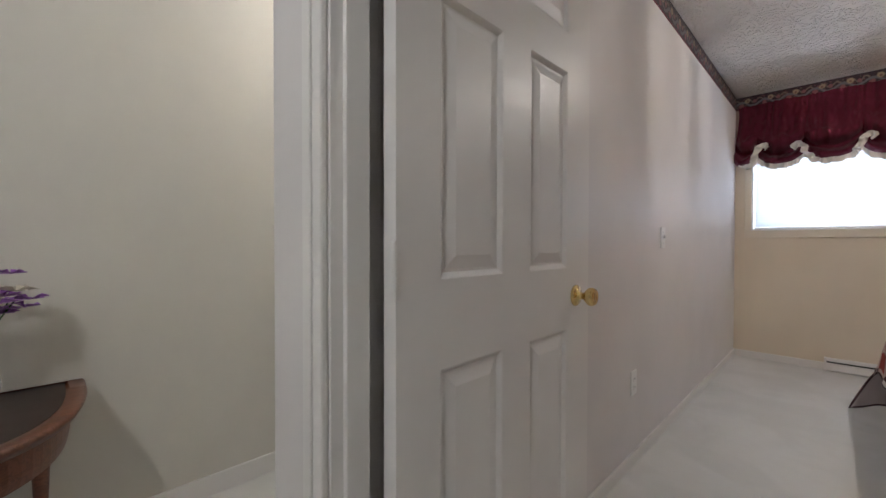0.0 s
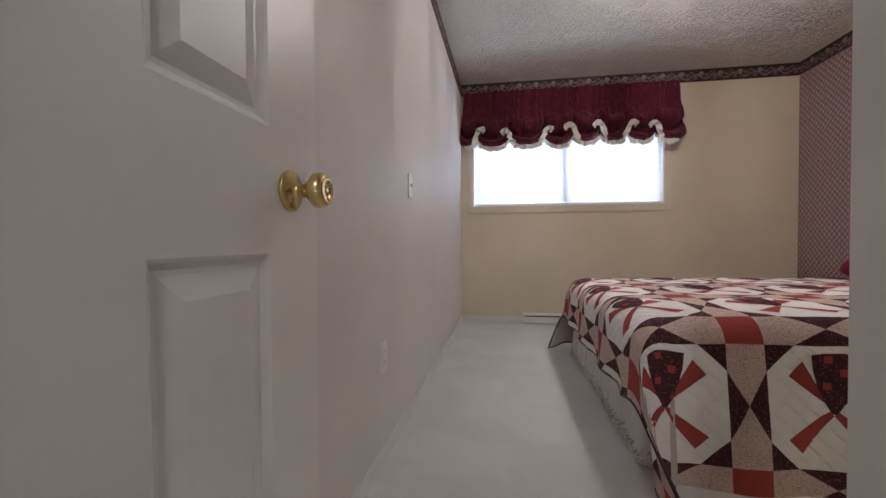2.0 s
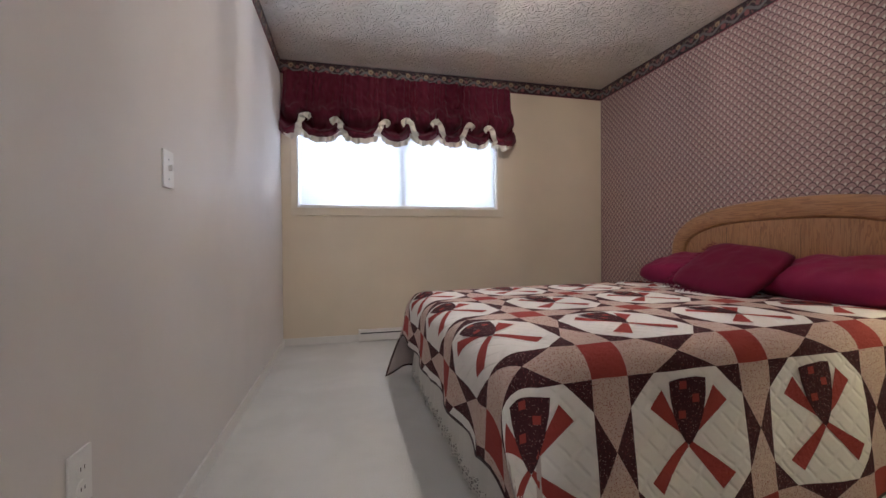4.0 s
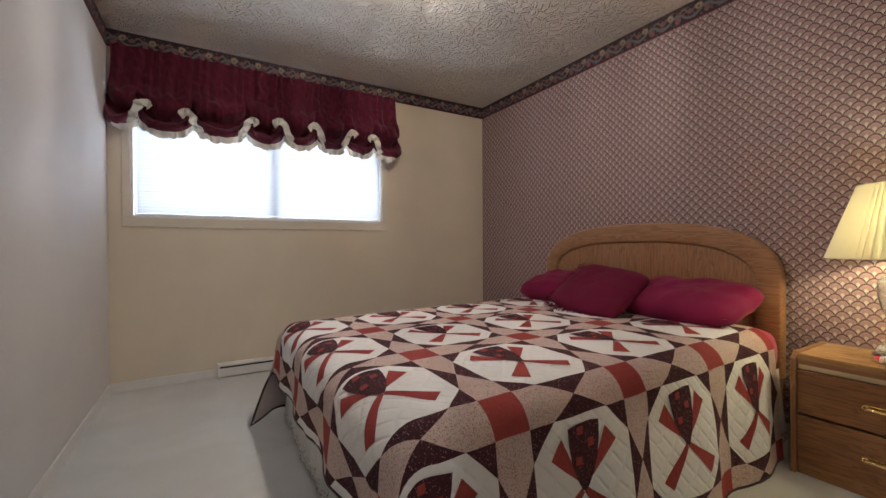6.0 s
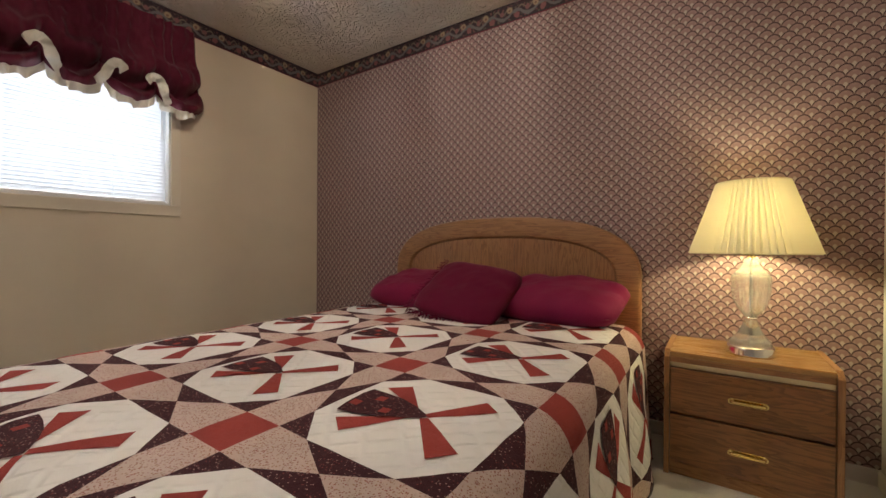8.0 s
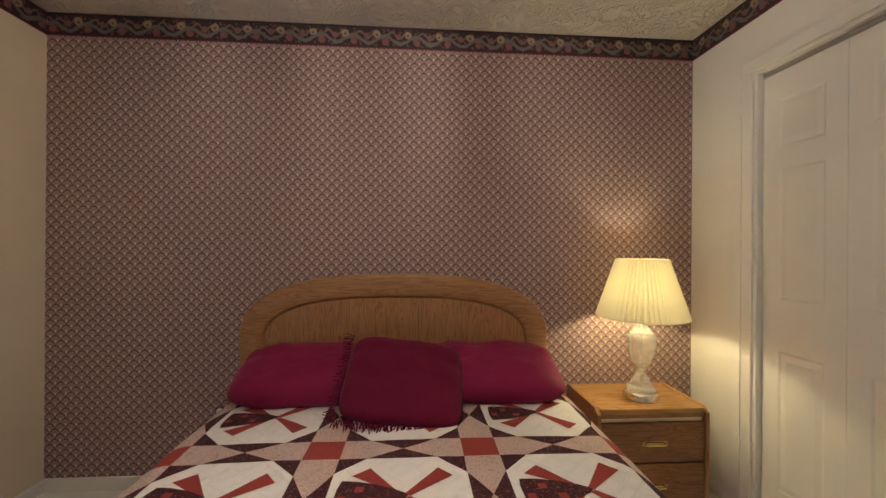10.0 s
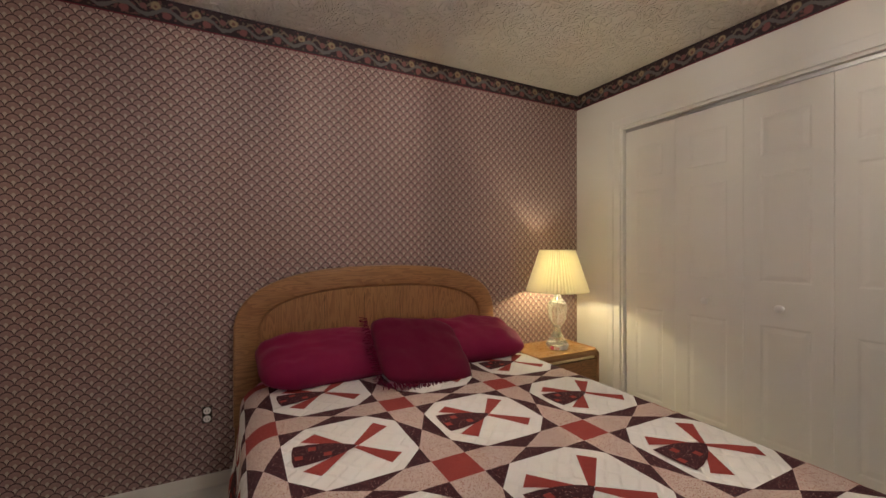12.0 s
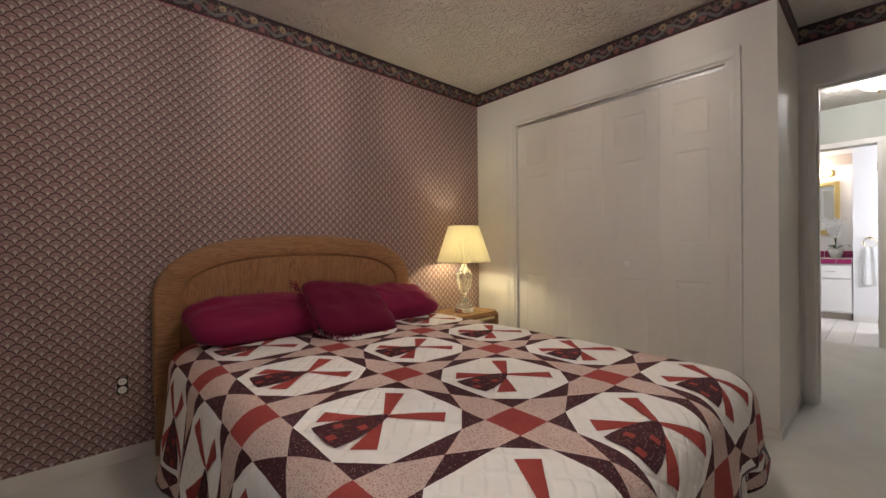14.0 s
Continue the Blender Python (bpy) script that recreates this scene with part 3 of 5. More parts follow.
def wall_plates():
    s = thing("light_switch", "white toggle light switch on the cream wall", "switch", base=(0, -2.235, 1.095))
    part("plate", rbox((0, -0.036, -0.0575), (0.006, 0.036, 0.0575), 0.0025), PLASTIC, s)
    part("toggle", rbox((0.006, -0.005, -0.004), (0.017, 0.005, 0.013), 0.002), PLASTIC, s)
    for z in (-0.03, 0.03):
        part("screw", lathe([(0.0035, 0), (0.003, 0.0012)], 10), STEEL, s).matrix_local = Matrix.Translation((0.006, 0, z)) @ pose(0, 0, 0, 0, 90, 0)
    o = thing("power_outlet", "white twin outlet low on the cream wall", "outlet", base=(0, -2.67, 0.395))
    part("plate", rbox((0, -0.036, -0.0575), (0.006, 0.036, 0.0575), 0.0025), PLASTIC, o)
    q = thing("power_outlet", "white twin outlet on the papered wall", "outlet", base=(XH, -0.866, 0.370))
    part("plate", rbox((-0.005, -0.036, -0.0575), (0, 0.036, 0.0575), 0.002), WALLPAPER, q, "outlet plate covered in matching wallpaper")
    # flat black plate paints in the shade of the gap
    part("recess", rbox((-0.0058, -0.0215, -0.042), (-0.004, 0.0215, 0.042), 0.0006), DARK, q, "black plate standing for the shaded gap round the sockets")
    for ob, sgn, off in ((o, 1, 0.006), (q, -1, 0.005)):
        for z in (-0.0205, 0.0205):
            b = lathe([(0.0175, 0), (0.0172, 0.0025), (0.0001, 0.0026)], 20)
            r = part("receptacle", b, PLASTIC, ob)
            r.matrix_local = Matrix.Translation((sgn * off, 0, z)) @ pose(0, 0, 0, 0, 90 * sgn, 0)
            for y in (-0.006, 0.006):
                part("slot", rbox((-0.004, y - 0.001, 0.0024), (0.004, y + 0.001, 0.003), 0.0001, 1), DARK, r)
    h = thing("baseboard_heater", "low cream electric baseboard heater along the wall", "heater", base=(0.64, 0, 0))
    b = bmesh.new()
    prof = [(0, 0.004), (0, 0.105), (-0.035, 0.105), (-0.052, 0.092), (-0.052, 0.084), (-0.030, 0.080), (-0.030, 0.072), (-0.055, 0.070), (-0.055, 0.012), (-0.045, 0.004)]
    ends = [[b.verts.new((x, y, z)) for y, z in prof] for x in (0.0, 1.62)]
    for k in range(len(prof)):
        b.faces.new((ends[0][k], ends[1][k], ends[1][(k + 1) % len(prof)], ends[0][(k + 1) % len(prof)]))
    b.faces.new(list(reversed(ends[0])))
    b.faces.new(ends[1])
    part("cover", b, TRIM, h)
    part("end_cap", rbox((-0.012, -0.058, 0), (0.004, 0, 0.108), 0.003), TRIM, h)
    # black bar fills the slot to paint in its shade
    part("slot_shade", rbox((0.004, -0.052, 0.0725), (1.62, -0.031, 0.0795), 0.001, 1), DARK, h, "black strip standing for the shade in the heater slot")


wall_plates()

# ---------------------------------------------------------------- the bed
BW, BC, BF, BZ, BR = -1.125, -2.530, 1.02, 0.575, 0.11   # flat top: window side, closet side, foot; its height; edge radius
QU0, QV0, QV1 = 0.64, -3.165, -0.525                               # where the quilt ends: foot, closet side, window side
CELL, OU, OV = 0.5155, 1.508, -1.845                               # quilt repeat, and one block's centre


def fall(e):
    """Outward and downward travel of cloth that has gone e past the edge of the flat top."""
    q = BR * math.pi / 2
    if e <= 0:
        return 0.0, 0.0
    if e < q:
        return BR * math.sin(e / BR), BR * (1 - math.cos(e / BR))
    return BR, BR + (e - q)


def drape(u, v, lift=0.0):
    """Where the quilt's point (u, v), in its own flat plane, lies on the bed."""
    du = max(0.0, BF - u)
    dv = max(0.0, BC - v, v - BW)
    sign = 1 if v > (BW + BC) / 2 else -1
    cx, cy = max(u, BF), min(max(v, BC), BW)
    z = BZ - 0.010 + 0.018 * min(1.0, max(0.0, (cx - BF) / 1.8)) - 0.004 * min(1.0, abs(cy + 1.83) / 0.67) ** 4 - 0.006 * max(0.0, 1 - (cx - BF) / 0.35) ** 2 + 0.004 * noise.noise((u * 4, v * 4, 0.3)) + 0.0025 * noise.noise((u * 13, v * 13, 2.3))
    if du == 0 and dv == 0:
        return Vector((u, v, z + lift))
    if du > 0 and dv > 0:
        # the loose corner: both hangs added, then drawn out to where its tip lies
        fo, fd = fall(du)
        so, sd = fall(dv)
        full_u, full_v = BF - QU0, (QV1 - BW) if sign > 0 else (BC - QV0)
        tip = Vector((0.755, -1.17, 0.075)) if sign > 0 else Vector((0.945, -3.08, 0.055))
        ends = [fall(full_u), fall(full_v)]
        loose = Vector((BF - ends[0][0], (BW if sign > 0 else BC) + sign * ends[1][0], BZ - ends[0][1] - ends[1][1]))
        w = (du / full_u) * (dv / full_v)
        fold = math.sin(math.pi * dv / full_v) * du / full_u
        p = Vector((BF - fo, cy + sign * so, z - fd - sd)) + Vector(((tip.x - loose.x) * w ** 1.5, (tip.y - loose.y) * w ** 1.3, (tip.z - loose.z) * w))
        if sign > 0:
            p += Vector((-0.012, 0.020, 0.03)) * fold
        p.x -= max(0.0, du - 0.17) * 0.06 * (1 - w) + lift * 0.7
        p.y += sign * (max(0.0, dv - 0.17) * 0.10 * (1 - w) + lift * 0.7)
        p.z = max(p.z, 0.012 + lift * 0.5)
        return p
    e = du + dv
    out, down = fall(e)
    run = v if du > 0 else u
    hang = max(0.0, e - 0.17)
    ripple = 0.016 * math.sin(run * 2 * math.pi / 0.43 + (0.6 if sign > 0 else 2.1)) + 0.012 * noise.noise((run * 5, e * 1.5, sign * 3 + (7 if du > 0 else 0)))
    out += hang * (0.10 if dv > 0 else 0.06) + ripple * min(1, hang * 4) + 0.003 * noise.noise((run * 16, e * 9, 4))
    k = min(1.0, e / 0.18)
    zz = z - down
    if du > 0:
        return Vector((cx - out - lift * k, v, zz + lift * (1 - k)))
    return Vector((u, cy + sign * (out + lift * k), zz + lift * (1 - k)))


def print_material(name, ground, speck, speck2, scale, density):
    """Small-flowered cotton print, quilted."""
    n = Nodes(name)
    uv = n.uv()
    d = n.voronoi(scale, uv)
    pick = n.split(n.voronoi(scale, uv, out="Color"))[0]
    c = n.mix(n.noise(7, 3, 0.5, uv), ground, tuple(g * 0.8 for g in ground))
    spot = n.math("SUBTRACT", 1.0, n.step(d, density * 0.7, density))
    c = n.mix(spot, c, n.mix(n.math("GREATER_THAN", pick, 0.5), speck, speck2))
    n.bump(n.math("ADD", n.noise(70, 3, 0.6, uv), n.math("MULTIPLY", n.noise(800, 2, 0.5, uv), 0.2)), 0.9, 0.010)
    return n.set(c, 0.8, 0, 0.2)


def quilted_white():
    n = Nodes("quilted_white_cotton")
    uv = n.uv()
    u, v, _ = n.split(uv)
    p = 0.045

    def ridge(s):
        f = n.math("ABSOLUTE", n.math("SUBTRACT", n.math("FRACT", n.math("DIVIDE", s, p)), 0.5))
        return n.step(f, 0.5, 0.30)

    a = n.math("ADD", n.math("MULTIPLY", u, 0.72), n.math("MULTIPLY", v, 0.69))
    b2 = n.math("SUBTRACT", n.math("MULTIPLY", u, 0.69), n.math("MULTIPLY", v, 0.72))
    wob = n.math("MULTIPLY", n.noise(12, 2, 0.5, uv), 0.02)
    h = n.math("MULTIPLY", ridge(n.math("ADD", a, wob)), ridge(n.math("SUBTRACT", n.math("MULTIPLY", b2, 0.62), wob)))
    n.bump(n.math("ADD", h, n.math("MULTIPLY", n.noise(40, 3, 0.6, uv), 0.5)), 0.6, 0.006)
    return n.set(n.mix(n.noise(9, 3, 0.5, uv), (0.85, 0.83, 0.80), (0.80, 0.78, 0.75)), 0.95, 0, 0.06)


def red_cotton():
    n = Nodes("brick_red_cotton")
    uv = n.uv()
    n.bump(n.math("ADD", n.noise(55, 3, 0.6, uv), n.math("MULTIPLY", n.noise(900, 2, 0.5, uv), 0.2)), 0.9, 0.010)
    return n.set(n.mix(n.noise(10, 3, 0.5, uv), (0.40, 0.068, 0.058), (0.33, 0.050, 0.044)), 0.8, 0, 0.2)


Q_WHITE = quilted_white()
Q_RED = red_cotton()
Q_DARK = print_material("dark_maroon_print", (0.075, 0.022, 0.029), (0.46, 0.29, 0.27), (0.25, 0.07, 0.07), 165, 0.27)
Q_PINK = print_material("pink_beige_print", (0.72, 0.56, 0.50), (0.38, 0.14, 0.12), (0.46, 0.28, 0.20), 215, 0.40)
Q_LINING = cloth("quilt_lining", (0.58, 0.49, 0.47), 0.9, 700, 0.2)
Q_BINDING = cloth("maroon_binding", (0.045, 0.014, 0.018), 0.85, 700, 0.2)


def quilt():
    u0, u1, v0, v1 = QU0, 2.80, QV0, QV1
    sash, cut = 0.118, 0.088
    half, blk = CELL / 2, (CELL - sash) / 2
    bm = bmesh.new()
    layer = bm.faces.layers.int.new("block")
    piece = bm.faces.layers.int.new("piece")
    kinds = {}
    height = bm.verts.layers.float.new("lift")

    def poly(points, slot, block, lift=0.0, kind=""):
        vs = [bm.verts.new((p[0], p[1], 0)) for p in points]
        for x in vs:
            x[height] = lift
        f = bm.faces.new(vs)
        f.material_index = slot
        f[layer] = block
        if kind:
            kinds[len(kinds) + 1] = kind
            f[piece] = len(kinds)

    WHITE_, RED_, DARK_, PINK_ = 0, 1, 2, 3
    ids = 0
    for i in range(-2, 4):
        for j in range(-3, 4):
            cu, cv = OU + i * CELL, OV + j * CELL
            if cu + half < u0 or cu - half > u1 or cv + half < v0 or cv - half > v1:
                continue
            ids += 1
            b, k = blk, blk - cut
            octa = [(-k, -b), (k, -b), (b, -k), (b, k), (k, b), (-k, b), (-b, k), (-b, -k)]
            poly([(cu + x, cv + y) for x, y in octa], WHITE_, ids)
            for sx, sy in ((1, 1), (-1, 1), (-1, -1), (1, -1)):
                tri = [(sx * k, sy * b), (sx * b, sy * k), (sx * b, sy * b)]
                poly([(cu + x, cv + y) for x, y in tri], DARK_, 0)
                # quarter of the red square at the cell's corner
                poly([(cu + sx * x, cv + sy * y) for x, y in ((b, b), (half, b), (half, half), (b, half))], RED_, 0)
            for turn in range(4):
                c, s = (1, 0, -1, 0)[turn], (0, 1, 0, -1)[turn]

                def put(pts, slot):
                    poly([(cu + x * c - y * s, cv + x * s + y * c) for x, y in pts], slot, 0)

                # half of the strip on this side: a dark triangle on the block's edge, print at both ends
                put([(b, -k), (half, 0), (b, k)], DARK_)
                put([(b, k), (half, 0), (half, b), (b, b)], PINK_)
                put([(b, -k), (b, -b), (half, -b), (half, 0)], PINK_)
            # the windmill: v grows towards its roof
            jig = random.Random(i * 31 + j * 7 + 5)
            tilt = jig.uniform(-0.10, 0.10)
            ct, st = math.cos(tilt), math.sin(tilt)
            hv = -0.016

            def mill(pts, slot, lift, kind):
                poly([(cu + x * ct - (y + hv) * st, cv + x * st + (y + hv) * ct) for x, y in pts], slot, ids, lift, kind)

            for pts in ([(-0.004, 0.010), (-0.135, 0.115), (-0.092, 0.163)], [(0.004, 0.010), (0.092, 0.163), (0.135, 0.115)],
                        [(-0.010, 0.003), (-0.140, -0.090), (-0.097, -0.133), (0.0, -0.012)], [(0.0, -0.012), (0.097, -0.133), (0.140, -0.090), (0.010, 0.003)]):
                mill(pts, RED_, 0.0016, "sail")
            body = [(-0.010, 0.0), (-0.030, 0.035), (-0.050, 0.085), (-0.062, 0.140), (-0.066, 0.186), (-0.030, 0.192), (0.030, 0.192), (0.066, 0.186), (0.062, 0.140), (0.050, 0.085), (0.030, 0.035), (0.010, 0.0), (0.0, -0.008)]
            mill(body, DARK_, 0.0032, "mill_body")
            for x, y in ((-0.018, 0.172), (0.026, 0.130), (-0.022, 0.086)):
                mill([(x - 0.012, y - 0.012), (x + 0.012, y - 0.012), (x + 0.012, y + 0.012), (x - 0.012, y + 0.012)], RED_, 0.0046, "mill_window")
    for normal, at in (((1, 0, 0), u1), ((-1, 0, 0), u0), ((0, 1, 0), v1), ((0, -1, 0), v0)):
        co = (at if normal[0] else 0, at if normal[1] else 0, 0)
        bmesh.ops.bisect_plane(bm, geom=bm.verts[:] + bm.edges[:] + bm.faces[:], plane_co=co, plane_no=normal, clear_outer=True)

    def cuts(lo, hi, step):
        return [lo + (k + 0.5) * step for k in range(int((hi - lo) / step))]

    for x in cuts(u0, 1.08, 0.022) + cuts(1.08, u1, 0.06):
        bmesh.ops.bisect_plane(bm, geom=bm.verts[:] + bm.edges[:] + bm.faces[:], plane_co=(x, 0, 0), plane_no=(1, 0, 0))
    for y in cuts(v0, BC + 0.06, 0.022) + cuts(BC + 0.06, BW - 0.06, 0.06) + cuts(BW - 0.06, v1, 0.022):
        bmesh.ops.bisect_plane(bm, geom=bm.verts[:] + bm.edges[:] + bm.faces[:], plane_co=(0, y, 0), plane_no=(0, 1, 0))
    uvl = bm.loops.layers.uv.new("UVMap")
    for f in bm.faces:
        for l in f.loops:
            l[uvl].uv = (l.vert.co.x, l.vert.co.y)
    for x in bm.verts:
        x.co = drape(x.co.x, x.co.y, x[height])
    q = thing("quilt", "patchwork quilt with red windmill blocks, spread over the bed", "quilt", base=(1.9, -1.83, BZ))
    groups = {}
    for f in bm.faces:
        groups.setdefault((f[layer], f[piece]), []).append(f)
    made = {}
    for key in sorted(groups):
        index, co, fs, ms, uvs = {}, [], [], [], []
        for f in groups[key]:
            row = []
            for l in f.loops:
                if l.vert not in index:
                    index[l.vert] = len(co)
                    co.append(l.vert.co - Vector((1.9, -1.83, BZ)))
                row.append(index[l.vert])
                uvs.append(tuple(l[uvl].uv))
            fs.append(row)
            ms.append(f.material_index)
        name = kinds[key[1]] if key[1] else ("windmill_block" if key[0] else "sashing")
        me = bpy.data.meshes.new(name)
        me.from_pydata(co, [], fs)
        me.uv_layers.new(name="UVMap").data.foreach_set("uv", [c for p in uvs for c in p])
        me.polygons.foreach_set("material_index", ms)
        me.polygons.foreach_set("use_smooth", [True] * len(fs))
        for m in (Q_WHITE, Q_RED, Q_DARK, Q_PINK):
            me.materials.append(m)
        ob = new(name, me)
        ob.parent = made[key[0], 0] if key[1] else q
        made[key] = ob
        if not key[1]:
            ob["label"] = "white quilted octagon under an appliqued windmill" if key[0] else "maroon, pink and red pieced strips"
    bm.free()
    o = Vector((1.9, -1.83, BZ))
    part("lining", grid(70, 90, lambda s, t: drape(u0 + (u1 - u0) * s, v0 + (v1 - v0) * t, -0.006) - o), Q_LINING, q, "plain dusty lining", True)
    rim = []
    n = 60
    rim += [drape(u1 + (u0 - u1) * k / n, v0, -0.003) - o for k in range(n)]
    rim += [drape(u0, v0 + (v1 - v0) * k / n, -0.003) - o for k in range(n)]
    rim += [drape(u0 + (u1 - u0) * k / n, v1, -0.003) - o for k in range(n + 1)]
    part("binding", tube(rim, 0.0065, 6), Q_BINDING, q, "narrow dark maroon edge binding", True)


quilt()

SKIRT = cloth("white_bed_skirt", (0.74, 0.72, 0.68), 0.9, 600, 0.2)


def lace_material():
    n = Nodes("white_lace")
    d = n.voronoi(75, None, "DISTANCE_TO_EDGE")
    hole = n.math("GREATER_THAN", d, 0.13)
    n.set((0.72, 0.70, 0.67), 0.9, 0, 0.2)
    n.put(n.bsdf.inputs["Alpha"], n.math("SUBTRACT", 1.0, n.math("MULTIPLY", hole, 0.7)))
    return n.mat


LACE = lace_material()
ROSE = cloth("rose_satin_pillowcase", (0.235, 0.007, 0.056), 0.68, 900, 0.25, 0.8, 0.05)
WINE = cloth("wine_cushion_cover", (0.13, 0.002, 0.026), 0.85, 500, 0.35, 0.5, 0.05)
SHEET = cloth("magenta_sheet", (0.52, 0.012, 0.10), 0.6, 900, 0.2, 0.5)
TICKING = cloth("mattress_ticking", (0.68, 0.66, 0.62), 0.9, 500, 0.2)


def headboard_outline(off=0.0):
    """Half-open arch, from one foot to the other, drawn in by off."""
    pts = []
    yc, hw, zs, top = -1.787, 0.803 - off, 0.76, 1.115 - off
    rise = top - zs
    pts.append((yc + hw, 0.30))
    for k in range(41):
        a = math.pi * k / 40
        c, s = math.cos(a), math.sin(a)
        x = hw * math.copysign(abs(c) ** 0.76, c)
        pts.append((yc + x, zs + rise * abs(s) ** 0.76))
    pts.append((yc - hw, 0.30))
    return pts


def bed():
    b = thing("bed", "double bed with an arched oak headboard", "bed", base=(2.0, -1.83, 0))
    o = Vector((2.0, -1.83, 0))
    x0, x1 = 3.028, 3.072
    outer, inner = headboard_outline(), headboard_outline(0.125)
    bm = bmesh.new()
    rings = []
    for x, pts in ((x1, outer), (x0 + 0.012, outer), (x0 + 0.003, headboard_outline(0.005)), (x0, headboard_outline(0.016)), (x0, headboard_outline(0.108)),
                   (x0 + 0.004, headboard_outline(0.117)), (x0 + 0.016, inner)):
        rings.append([bm.verts.new(Vector((x, y, z)) - o) for y, z in pts])
    for a, c in zip(rings, rings[1:]):
        for k in range(len(a) - 1):
            bm.faces.new((a[k], a[k + 1], c[k + 1], c[k]))
    part("headboard_frame", bm, OAK_H, b, "broad arched oak rim", True)
    bm = bmesh.new()
    for x in (x0 + 0.016, x1):
        bm.faces.new([bm.verts.new(Vector((x, y, z)) - o) for y, z in (inner if x < x1 else outer)])
    part("headboard_panel", bm, OAK_V, b, "recessed oak panel with upright grain")
    ys = [-1.787 + 0.66 * k for k in (-0.52, -0.17, 0.17, 0.52)]
    for y in ys:
        part("panel_groove", rbox(Vector((x0 + 0.0145, y - 0.0007, 0.5)) - o, Vector((x0 + 0.0162, y + 0.0007, 0.957)) - o, 0.0004, 1), DARK, b)
    for y in (-1.02, -2.55):
        part("bed_leg", rbox(Vector((x0, y - 0.03, 0)) - o, Vector((x1, y + 0.03, 0.32)) - o, 0.005), OAK_V, b)
    part("mattress", rbox(Vector((0.985, -2.555, 0.31)) - o, Vector((3.02, -1.105, 0.532)) - o, 0.115, 5), TICKING, b, "", True)
    part("box_spring", rbox(Vector((0.99, -2.57, 0.13)) - o, Vector((3.02, -1.09, 0.33)) - o, 0.03, 3), TICKING, b)
    part("fitted_sheet", rbox(Vector((2.60, -2.600, 0.31)) - o, Vector((3.024, -1.06, 0.556)) - o, 0.11, 5), SHEET, b, "bright magenta sheet showing at the pillow end", True)
    for x in (1.15, 2.0, 2.85):
        for y in (-2.45, -1.2):
            part("castor", lathe([(0.02, 0), (0.025, 0.01), (0.025, 0.11), (0.018, 0.13)], 14, Vector((x, y, 0)) - o), STEEL, b)
    # gathered skirt round the foot and both sides
    path = []
    for k in range(121):
        path.append((3.0 - 2.03 * k / 120, -2.585))
    for k in range(1, 91):
        path.append((0.965, -2.58 + 1.50 * k / 90))
    for k in range(1, 121):
        path.append((0.97 + 2.03 * k / 120, -1.075))
    n = len(path) - 1

    def skirt(z0, z1, grow):
        def f(s, t):
            i = min(n, int(round(s * n)))
            x, y = path[i]
            dist = i * 0.017
            w = (0.012 * math.sin(dist * 2 * math.pi / 0.085 + 1.5 * math.sin(dist * 3)) + 0.012 * noise.noise((dist * 7, 0, 0))) * (0.25 + t) + grow * t
            nx, ny = (0, -1) if i <= 120 else ((-1, 0) if i <= 210 else (0, 1))
            return Vector((x + nx * w, y + ny * w, z0 + (z1 - z0) * t)) - o
        return f

    part("bed_skirt", grid(n, 8, skirt(0.36, 0.062, 0.02)), SKIRT, b, "white gathered bed skirt", True)

    def hem(s, t):
        p = skirt(0.36, 0.062, 0.02)(s, 1.0)
        z = 0.066 - 0.055 * t + 0.004 * math.sin(s * n * 0.9)
        return Vector((p.x, p.y, z))

    part("lace_hem", grid(n, 3, hem), LACE, b, "white lace hem", True)


bed()


def pillow_bm(w, h, t, seed, pinch=0.035, sag=0.0):
    """A stuffed cushion lying in its own plane (x along w, y along h)."""
    bm = bmesh.new()
    n = 30
    for side in (1, -1):
        def f(s, q):
            a, c = 2 * s - 1, 2 * q - 1
            ea = (1 - abs(a) ** 3.2)
            ec = (1 - abs(c) ** 3.2)
            th = t / 2 * (max(ea, 0) ** 0.5) * (max(ec, 0) ** 0.5)
            x = w / 2 * a * (1 - 0.13 * abs(c) ** 4) * (1 - pinch * (1 - abs(c) ** 2) * abs(a) ** 3)
            y = h / 2 * c * (1 - 0.16 * abs(a) ** 5) * (1 - pinch * (1 - abs(a) ** 2) * abs(c) ** 3)
            crease = 0.014 * noise.noise((x * 9 + seed, y * 9, side)) + 0.008 * abs(a) ** 2 * math.sin(y * 46 + seed + 3 * noise.noise((x * 8, y * 4, seed))) + 0.005 * noise.noise((x * 30, y * 30 + seed, side))
            return (x, y, side * th + crease * min(1, th * 14) - sag * a * a)
        grid(n, n, f, bm)
    bmesh.ops.remove_doubles(bm, verts=bm.verts, dist=0.0008)
    return bm


